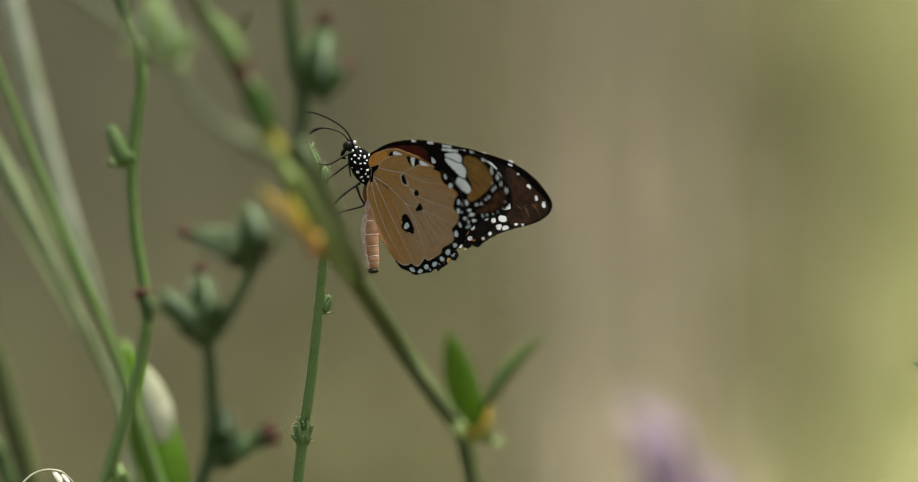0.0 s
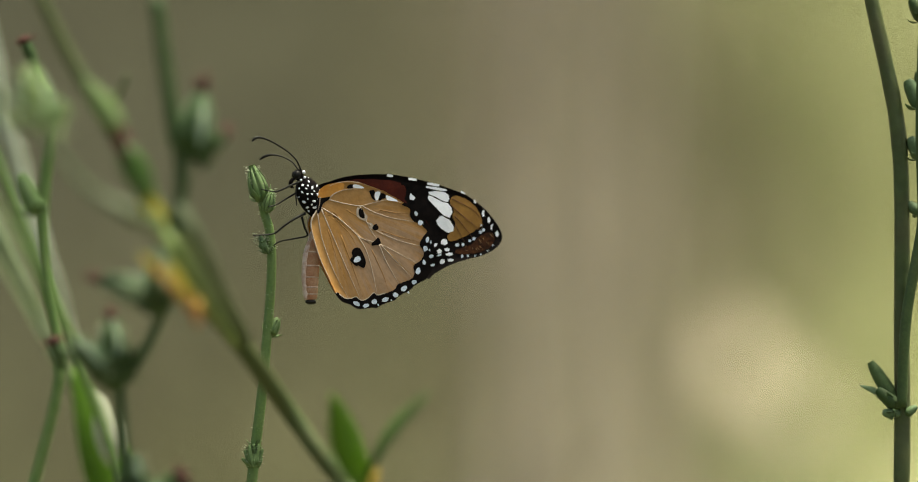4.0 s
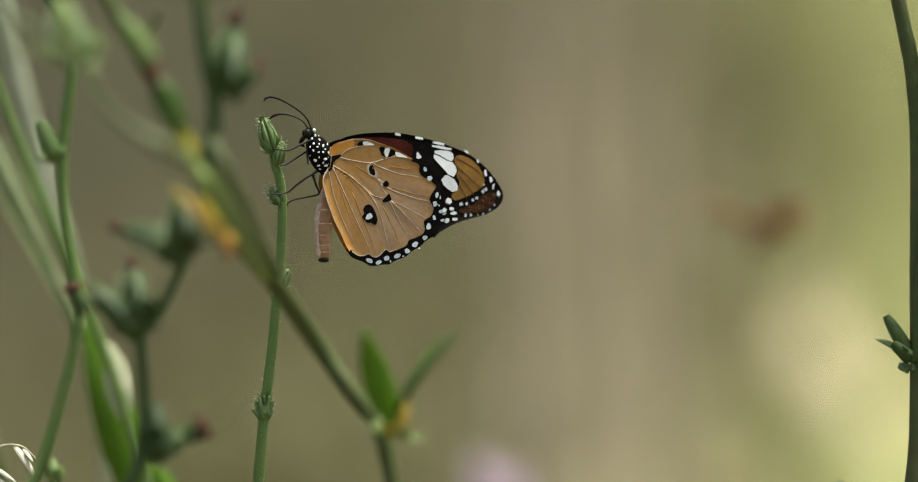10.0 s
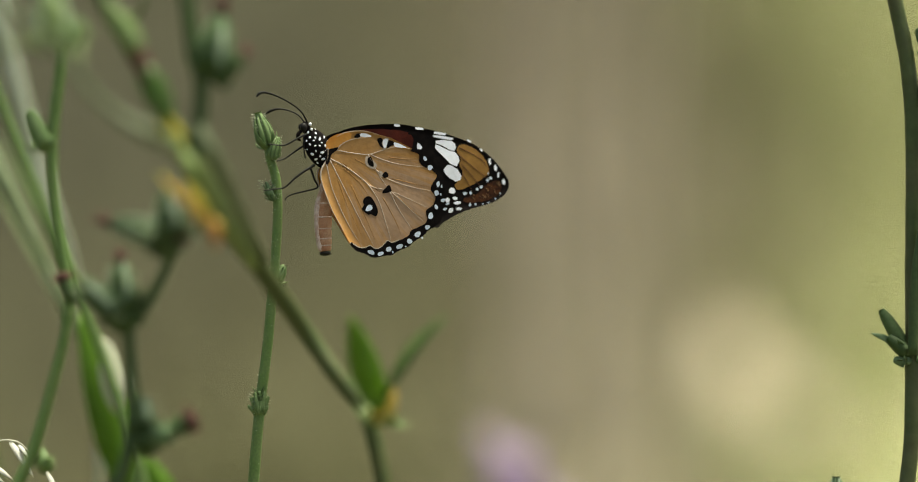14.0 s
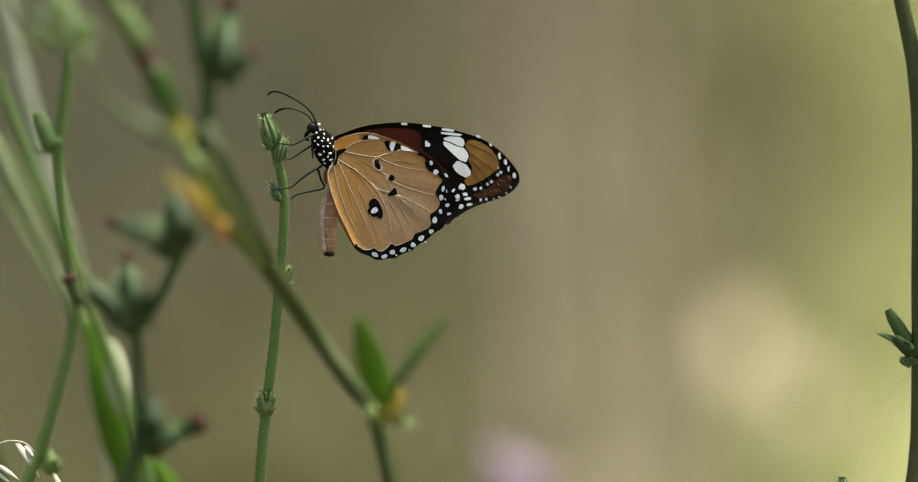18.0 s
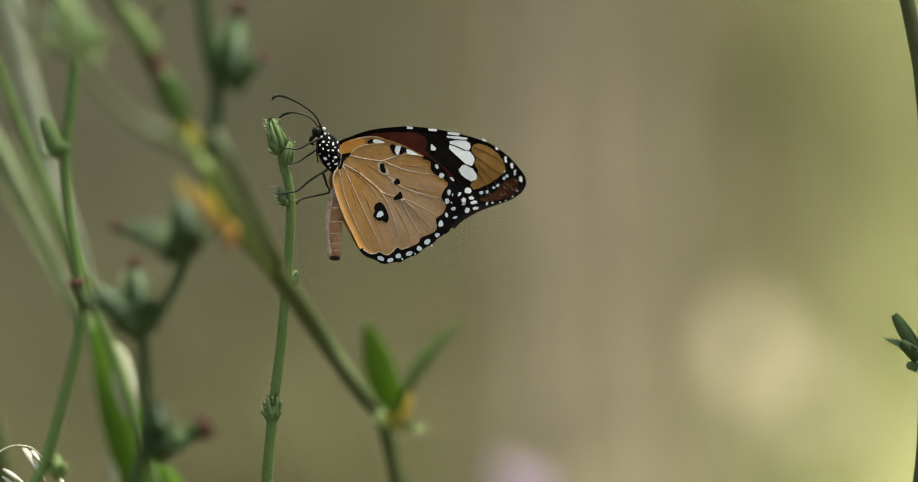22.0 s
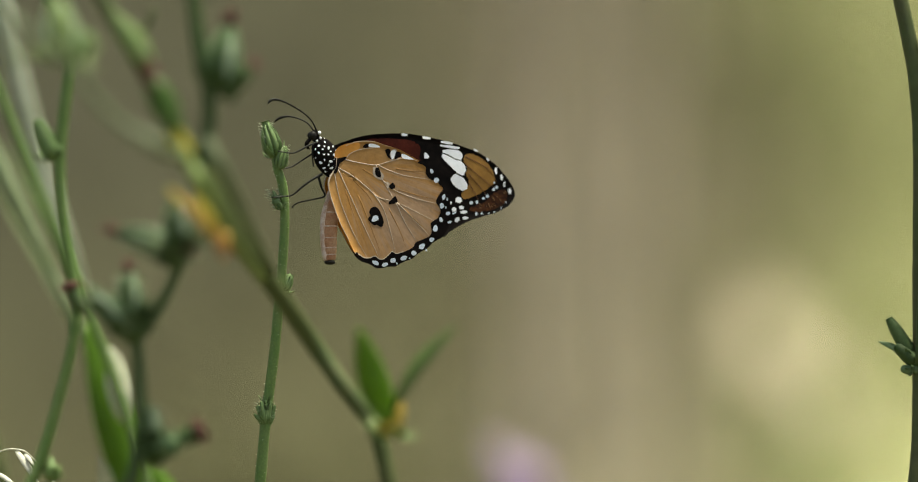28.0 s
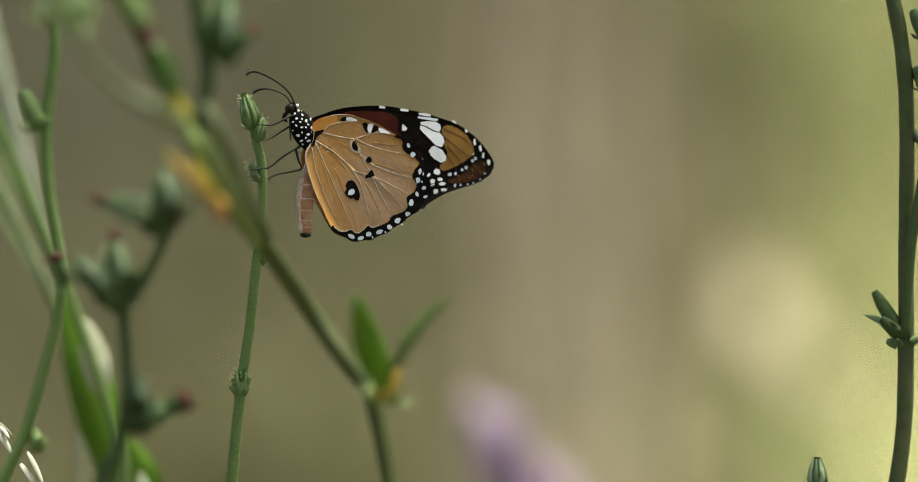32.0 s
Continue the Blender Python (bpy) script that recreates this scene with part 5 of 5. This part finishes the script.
def build_butterfly():
    root = tagged(new("butterfly"), "orange butterfly with black white-spotted margins, clinging to a stalk", "butterfly")
    tilt = math.atan2(33, 60)
    bm = bmesh.new()
    m = Matrix.Translation(bl(558, 266)) @ Matrix.Rotation(-tilt, 4, "Y") @ Matrix.Diagonal((22 / 8500, 18 / 8500, 38 / 8500, 1))
    ball(bm, m, 24, 16)
    for v in bm.verts:
        v.co += v.co.normalized() * 0.00012 * noise.noise(v.co * 2500)
    thorax = part("thorax", bm, BLACK, root, "black thorax with white dots")
    inv = m.inverted()
    for u, v, r in ((541, 246, 3.6), (551, 240, 3.2), (536, 252, 2.6), (552, 233, 2.6), (559, 256, 2.4), (566, 270, 2.6), (540, 282, 2.8), (556, 279, 2.6), (547, 298, 2.4), (566, 281, 2.6), (549, 247, 2.2), (556, 250, 4), (562, 238, 4.5), (546, 252, 2.6), (540, 258, 3.4), (548, 261, 2.8), (555, 261, 2.8), (566, 262, 4.5),
                    (544, 275, 4.5), (549, 270, 2.6), (559, 273, 4), (572, 275, 5), (550, 284, 4), (561, 284, 4.4), (570, 288, 4.6), (553, 290, 3), (562, 297, 3.4),
                    (565, 247, 4), (570, 254, 3), (537, 267, 2.4), (545, 291, 2.8), (557, 300, 3.2)):
        p = inv @ bl(u, v)
        r *= 0.76
        rest = 1 - p.x * p.x - p.z * p.z
        if rest < 0.04:
            continue
        for sgn in (-1, 1):
            q = m @ Vector((p.x, sgn * math.sqrt(rest), p.z))
            nrm = Vector((p.x / 22, sgn * math.sqrt(rest) / 18, p.z / 38)).normalized()
            bm = bmesh.new()
            turn = nrm.to_track_quat("Z", "Y").to_matrix().to_4x4()
            ball(bm, Matrix.Translation(q) @ turn @ Matrix.Rotation(u * 1.7, 4, 'Z') @ Matrix.Diagonal((r * (0.72 + 0.25 * noise.noise((u, v, 0.5))) / 8500, r * 1.1 / 8500, r * 0.22 / 8500, 1)), 10, 6)
            part("white_dot", bm, WHITE, thorax)
    bm = bmesh.new()
    ball(bm, Matrix.Translation(bl(537, 229)) @ Matrix.Diagonal((8.5 / 8500, 8.5 / 8500, 10 / 8500, 1)), 18, 12)
    head = part("head", bm, BLACK, root)
    for s in (-1, 1):
        bm = bmesh.new()
        ball(bm, Matrix.Translation(bl(533, 229, s * 5)) @ Matrix.Diagonal((6.5 / 8500, 5.5 / 8500, 7.5 / 8500, 1)), 14, 10)
        part("eye", bm, HORN, head, "shiny black eye")
        for u, v, r in ((543, 224, 3), (545, 233, 2.4), (539, 238, 2.2)):
            bm = bmesh.new()
            ball(bm, Matrix.Translation(bl(u, v, s * 8)) @ Matrix.Scale(r / 8500, 4), 8, 6)
            part("white_dot", bm, WHITE, head)
        bm = bmesh.new()
        tube(bm, chain(((531, 234, s * 4, 2.4), (525, 240, s * 4, 2.6), (524, 247, s * 4, 2.0), (528, 252, s * 4, 1.0))), 8)
        part("palp", bm, BLACK, head)
    for pts in (((540, 222, -4, 1.5), (529, 203, -8, 1.4), (510, 187, -10, 1.4), (484, 173, -12, 1.6), (466, 168, -14, 2.3), (457, 170, -15, 2.8), (453, 175, -16, 1.4)),
                ((537, 220, 4, 1.4), (528, 207, 10, 1.3), (514, 199, 18, 1.4), (500, 196, 24, 1.8), (488, 199, 30, 2.7), (481, 205, 34, 1.4))):
        bm = bmesh.new()
        tube(bm, chain(pts), 8)
        part("antenna", bm, HORN, root, "thin black antenna with a thickened end")
    # abdomen: eight swollen segments
    line = spline(((580, 298, 0, 11), (572, 332, 0, 13.5), (564, 365, 0, 15), (562, 400, 0, 14.6), (563, 425, 0, 13), (564, 441, 0, 10.6)), 12)
    n = len(line) - 1
    bm = bmesh.new()
    tube(bm, [(bl(u, v, y), r / 8500 * (1 + 0.055 * abs(math.sin(i / n * 8 * math.pi)) - 0.03)) for i, (u, v, y, r) in enumerate(line)], 20)
    for v in bm.verts:
        v.co.y *= 0.62
    abdomen = part("abdomen", bm, ABDOMEN, root, "red-brown segmented abdomen with pale hairs")
    for k in range(3, 8):
        i = min(int(k / 8 * n), n - 1)
        u, v, y, r = line[i]
        bm = bmesh.new()
        tube(bm, [(bl(u, v - 1.3, y), (r * 0.98) / 8500), (bl(u, v, y), (r * 1.008) / 8500), (bl(u, v + 1.3, y), (r * 0.98) / 8500)], 20)
        for v in bm.verts:
            v.co.y *= 0.62
        part("pale_ring", bm, PALE_HAIR, abdomen)
    bm = bmesh.new()
    tube(bm, [(bl(u - r * 0.72, v, y - r * 0.12), r * (0.36 + 0.08 * noise.noise((v * 0.08, 0, 3))) / 8500) for u, v, y, r in line[2:]], 10)
    part("pale_side", bm, PALE_HAIR, abdomen, "pale hairy side stripe")
    bm = bmesh.new()
    ball(bm, Matrix.Translation(bl(564, 445)) @ Matrix.Diagonal((10 / 8500, 9 / 8500, 4.5 / 8500, 1)), 14, 8)
    part("abdomen_tip", bm, HORN, abdomen)
    for pts in (((540, 240, -6, 2.6), (524, 246, -9, 2.2), (505, 256, -10, 2.0), (494, 259, -10, 1.6), (472, 256, -9, 1.3)),
                ((538, 258, 6, 2.2), (520, 270, 7, 1.9), (503, 281, 7, 1.6), (490, 285, 5, 1.3)),
                ((548, 294, -8, 3.2), (530, 303, -14, 2.8), (512, 316, -15, 2.4), (496, 330, -13, 1.9), (480, 333, -12, 1.5), (461, 335, -10, 1.3)),
                ((543, 300, -4, 2.8), (548, 318, -5, 2.2), (553, 332, -4, 2.0), (532, 338, -3, 1.8), (510, 343, -2, 1.6), (500, 350, 0, 1.4), (502, 353, 0, 1.2)),
                ((534, 244, -3, 1.9), (532, 262, -5, 1.9), (534, 282, -5, 1.4))):
        bm = bmesh.new()
        tube(bm, [(q, f * 0.82) for q, f in chain(pts)], 8)
        part("leg", bm, HORN, root, "thin black jointed leg")
    wings = (build_forewing(root, -1, "forewing", "forewing with white bars, ochre brown apex and black base"),
             build_hindwing(root, -1, "hindwing", "tan orange hindwing with pale veins and black margin"),
             build_forewing(root, 1, "forewing", "forewing with bright orange upperside and white bars"),
             build_hindwing(root, 1, "hindwing", "hindwing with golden orange upperside"))
    return root, wings


def build_moth():
    """A small tan moth in flight: body, two pairs of raised wings."""
    root = tagged(new("moth"), "small tan moth flying past with raised wings, out of focus", "moth")
    bm = bmesh.new()
    tube(bm, [(Vector((x, 0, -0.1 * x)), f) for x, f in spline(((-0.006, 0.0008), (-0.005, 0.0016), (-0.003, 0.002), (-0.0012, 0.0015), (0.001, 0.0019), (0.005, 0.0018), (0.010, 0.0005)), 4)], 12)
    part("body", bm, FLY_BODY, root, "tan furry body")
    for side in (-1, 1):
        for name, foot, tip, wide in (("forewing", (-0.002, 0.001, 0.0012), (-0.006, 0.016, 0.009), 0.009), ("hindwing", (0.001, 0.001, 0.001), (0.006, 0.012, 0.005), 0.008)):
            bm = bmesh.new()
            lance(bm, Vector((foot[0], side * foot[1], foot[2])), Vector((tip[0], side * tip[1], tip[2])), wide, Vector((0.3, 0, 1)), 0.05, 8)
            part(name, bm, FLY_WING, root, "tan wing")
    return root


# ---- build ----
build_ground()
build_background()
perch, left, cups, diagonal, right = build_perch(), build_left(), build_cups(), build_diagonal(), build_right()
pale = build_pale()
build_awn()
lilac = build_lilac()
seed_head = build_seed_head(((1398, 622, 46, 0.0), (1478, 712, 44, 0.3), (1380, 560, 18, 0.1)), 1415, 2.5, "pale sunlit flat seed heads far out of focus")
build_seed_head(((1555, 800, 26, 0.0), (1630, 690, 20, 0.1)), 1550, 2.55, "pale sunlit seed heads on a short stalk, far out of focus")
butterfly, wings = build_butterfly()
moth = build_moth()


# ---- what moves: wind in the stalks, the butterfly's turns and wing beats, a passing moth ----
# seconds; hinge place on the grid; degrees of turn away, of roll, and of the forewings' sweep
FLY = (
    (0, 574, 265, 20, 3.4, -4), (0.5, 575, 273, 20, 1.2, -4), (1, 578, 278, 20, 0.2, -4), (1.5, 571, 268, 12, 1.3, -1.7),
    (2, 568, 267, 2, 1.1, -1.2), (2.5, 575, 267, 4, 0.2, -0.5), (3, 568, 274, 18, -1.7, 0.3), (3.5, 568, 278, 18, -2.0, -1.2),
    (5.5, 562, 282, 25, -0.7, -2.6), (6, 560, 284, 27, -0.9, -2.6), (6.5, 560, 282, 23, 0.4, -3.4), (7, 556, 283, 37, -3.5, -3),
    (7.5, 559, 285, 35, -3.5, -5), (8, 565, 283, 25, -3.4, -3.6), (8.5, 564, 285, 25, -2.4, -3.4), (9, 567, 287, 23, -0.9, -4.1),
    (9.5, 570, 288, 23, -0.5, -4.6), (10, 567, 290, 23, -0.4, -4.4), (11, 570, 288, 20, 0.5, -4.8), (12, 571, 285, 19, 1.2, -5),
    (13, 573, 283, 19, 1.4, -4.9), (13.5, 571, 285, 18, 1.7, -5.2), (15.5, 574, 286, 18, 1.8, -4.5), (16, 571, 288, 18, 2.3, -4.8),
    (17, 573, 285, 18, 0.5, -0.3), (18, 573, 286, 21, -0.2, 0.2), (19, 571, 286, 20, 0, -0), (20, 571, 285, 20, 0, -0.1),
    (21, 573, 286, 21, -0.3, 0.2), (22, 571, 285, 20, 0.1, -0), (23, 574, 288, 19, 0.2, -0.3), (24, 573, 286, 19, 0.3, -0.4),
    (24.5, 573, 288, 19, 0.7, -0.7), (25, 567, 287, 26, -1.4, -2.2), (25.5, 571, 288, 23, -1, -2.3), (27.5, 574, 288, 20, -0.2, -2.6),
    (28, 574, 286, 21, -0.2, -2.7), (29, 574, 286, 18, 0, -2.5), (29.5, 571, 293, 19, 0, -2.5), (30, 574, 287, 19, 0, -1),
    (30.5, 576, 285, 19, 0, -1), (31, 574, 287, 18, 0, -1), (31.5, 574, 286, 19, -0.6, -1), (32, 578, 288, 22, -1, -1),
)

# seconds; opening of the nearer wings, sweep, opening of the farther wings, sweep
BEATS = (
    (0, 66, 3, 1, -6.5), (0.2, 69, 3, 3, -7), (0.5, 76, 7, 6, -7), (0.8, 77, 8, 6, -7), (1.0, 77, 8, 6, -7), (1.1, 73, 7, 5, -7), (1.2, 59, 3, 3, -8),
    (1.3, 40, 2, 0, -6), (1.4, 15, 0, -1, -2), (1.5, 1, -1.7, -1, -1.7), (15.5, -4, -3.5, 4, -3.5), (16.0, -4, -3.8, 4, -3.8), (16.1, 52, 0, 2, -12), (16.2, 92, 5, 12, -18),
    (16.3, 112, 8, 30, -22), (16.4, 119, 9, 40, -22), (16.5, 120, 9, 40, -22), (16.6, 112, 8, 28, -20), (16.7, 58, 2, 2, -10), (16.8, 8, -1, -1, -3),
    (16.9, 1, -0.5, -1, -0.5), (29.0, -2, -2, 2, -2), (29.2, 6, -3, -1, -4), (29.3, 66, 2, 2, -11), (29.4, 87, 6, 10, -15), (29.5, 97, 9, 16, -17), (29.6, 99, 9, 17, -18),
    (29.7, 92, 7, 15, -17), (29.8, 50, 0, 2, -10), (29.9, 5, -2, -1, -3), (30.0, 1, -1, -1, -1),
)
# seconds; shift on the grid to the right and down
SWAY_DIAGONAL = ((0, 75, -29), (0.3, 25, -27), (0.5, 4, -25), (1, 24, -11), (1.5, -19, 9), (2, -33, 4), (2.5, -7, 3), (3, -33, 28), (3.5, -42, 35), (5.5, -21, 23), (6, -31, 19), (7, -24, 13), (8, -27, 9),
                 (9, 0, 0), (10, -4, 8), (11, -17, 0), (12, -20, -6), (13, -17, -8), (16, -20, -5), (18, -17, -11), (20, -17, -11), (22, -13, -9), (24, -13, -8), (25, -12, -6), (28, -15, -2), (29, -7, -3), (30, -6, -8), (31, 11, -15), (32, 22, -11))
SWAY_LEFT = ((0, 56, -28), (0.3, 25, -20), (0.5, 15, -16), (1, 23, -14), (1.5, 3, -4), (2, -7, -5), (2.5, 7, -6), (3, 0, 6), (3.5, -12, 15), (5.5, -4, 10), (6, -8, 7), (7, -8, 9), (8, -11, 0),
             (9, 0, 0), (10, 4, 7), (11, -4, 2), (12, -6, -4), (13, -6, -4), (16, -4, -2), (25, -4, -2), (30, 1, -7), (31, 6, -9), (32, 16, -5))
SWAY_CUPS = ((0, 54, -35), (0.3, 20, -25), (0.5, 3, -17), (1, 18, -21), (1.5, -12, -2), (2, -20, -1), (2.5, -8, 1), (3, -15, 8), (3.5, -17, 4), (6, -13, 9), (7, -9, 13), (8, -17, 6),
             (9, 0, 0), (10, 1, 1), (11, -10, 2), (12, -12, 1), (13, -12, -4), (16, -10, -2), (25, -10, -2), (30, -2, -2), (31, 8, -8), (32, 12, -7))
SWAY_RIGHT = ((0, -6, -4), (3, -9, -4), (6, -9, -2), (7, 0, 3), (8, -2, -6), (9, 0, 0), (16, 0, -4), (30, 3, -4), (31, 18, -4), (32, 21, -2))
SWAY_PALE = ((0, -32, 8), (1, -22, 5), (2, -6, 0), (3, 0, 0), (32, 0, 0))
SWAY_LILAC = ((0, 190, -95), (1, 170, -125), (1.5, 90, -80), (2, 30, -30), (3, 0, 20), (6, -45, 50), (9, -40, 50), (13, -10, 15), (16, 0, 0), (18, 0, 30), (20, 0, 45), (25, 0, 45), (28, 0, 10), (29, 0, -15), (30, 0, -20), (32, 0, -25))
SWAY_SEED = ((0, -478, 100), (0.4, -480, 75), (1.1, -480, 10), (1.4, -230, 0), (1.6, -150, -25), (2, -300, -50), (2.4, -340, -48), (2.8, -220, -80), (3.5, -145, -70), (6, 10, -55), (7, 60, -45), (8, -36, -40),
             (9, 0, 0), (11, 0, -2), (12, -60, 9), (13, -152, 30), (16, -146, 8), (18, -145, 0), (19, -195, -5), (20, -200, -5), (21, -170, -5), (24, -130, -8), (28, -102, -30), (29, -88, -5), (30, -70, -22), (32, -70, -28))
SWAY_PERCH = ((0, 1.0), (1.2, 0.9), (2, 0.4), (3, 0.2), (5.5, -0.4), (7, -0.4), (8, -0.1), (9, 0), (24, 0.0), (28, 0.2), (31, 0.5), (32, 1.0))
DART = ((0, 2300, 200), (9.6, 2300, 150), (9.7, 1800, 190), (9.8, 1015, 358), (9.9, 555, 610), (10.0, 1297, 433), (10.1, 2000, 200), (10.3, 2400, 100), (32, 2400, 200))


def sweep(rows, t, k):
    """The value of column k at t, between rows."""
    return float(np.interp(t, [r[0] for r in rows], [r[k] for r in rows]))


def bend(thing, rows):
    """Keys a stalk that leans from its foot."""
    o, y = thing.location.copy(), thing["lean"]
    walk(thing, [(t, pose(o.x, o.y, o.z - size(dv, y), 0, math.degrees(math.atan(size(du, y) / EYE_Z)), 0)) for t, du, dv in rows])


def motions():
    bend(diagonal, SWAY_DIAGONAL)
    bend(left, SWAY_LEFT)
    bend(cups, SWAY_CUPS)
    bend(right, SWAY_RIGHT)
    for stalk in pale:
        bend(stalk, SWAY_PALE)
    bend(lilac, SWAY_LILAC)
    bend(seed_head, SWAY_SEED)
    pivot, o = at(448, 716), perch.location.copy()
    walk(perch, [(t, Matrix.Translation(pivot) @ pose(0, 0, 0, 0, a, 0) @ Matrix.Translation(o - pivot)) for t, a in SWAY_PERCH])
    walk(butterfly, [(t, Matrix.Translation(at(u, v)) @ pose(0, 0, 0, 0, -roll, 0) @ pose(0, 0, 0, 0, 0, turn)) for t, u, v, turn, roll, _ in FLY])
    events = [(r[0], r) for r in BEATS]
    quiet = [(1.5, 15.5), (16.9, 29.0), (30.0, 32.1)]
    times = sorted({r[0] for r in BEATS} | {r[0] for r in FLY if any(a < r[0] < b for a, b in quiet)})
    fixed = dict(events)
    for wing, near, part_of in ((wings[0], 1, 1.0), (wings[1], 1, 0.6), (wings[2], 0, 1.0), (wings[3], 0, 0.65)):
        rows = []
        for t in times:
            if t in fixed:
                row = fixed[t]
                opening, swing = (row[1], row[2]) if near else (row[3], row[4])
            else:
                # swept-back forewings also lean away a little
                swing = 0.78 * sweep(FLY, t, 5)
                lean = 5.5 * min(1.0, max(0.0, -swing / 3)) if part_of == 1.0 else 0.0
                opening = 1 - lean if near else lean - 1
            if part_of < 1 and abs(opening) < 6:
                opening = 1.0 if near else -1.0
            if part_of < 1:
                swing = swing * (0.1 if t < 2 else part_of) if t in fixed and not (1.4 < t < 16 or t > 16.8) else 0.0
            if near and part_of < 1 and t < 1.35:
                swing += 3.0
            if near and opening > 10:
                opening *= (0.92 if t < 2 else 0.945) if part_of < 1.0 else 1.0
            if not near and part_of < 1 and opening < 0:
                swing += 3.0
            m = Matrix.Rotation(radians(-opening if near else opening), 4, AXIS) @ Matrix.Rotation(radians(swing), 4, (0, -1, 0))
            if near and part_of < 1:
                over = min(1.0, max(0.0, (opening - 94) / 14))
                m = Matrix.Translation(INNER + Vector((0.0022 * over, 0, 0))) @ m @ Matrix.Translation(-INNER)
            rows.append((t, m))
        walk(wing, rows)
    walk(moth, [(t, Matrix.Translation(at(u, v, 0.38)) @ pose(0, 0, 0, 0, 12, 62)) for t, u, v in DART])


motions()
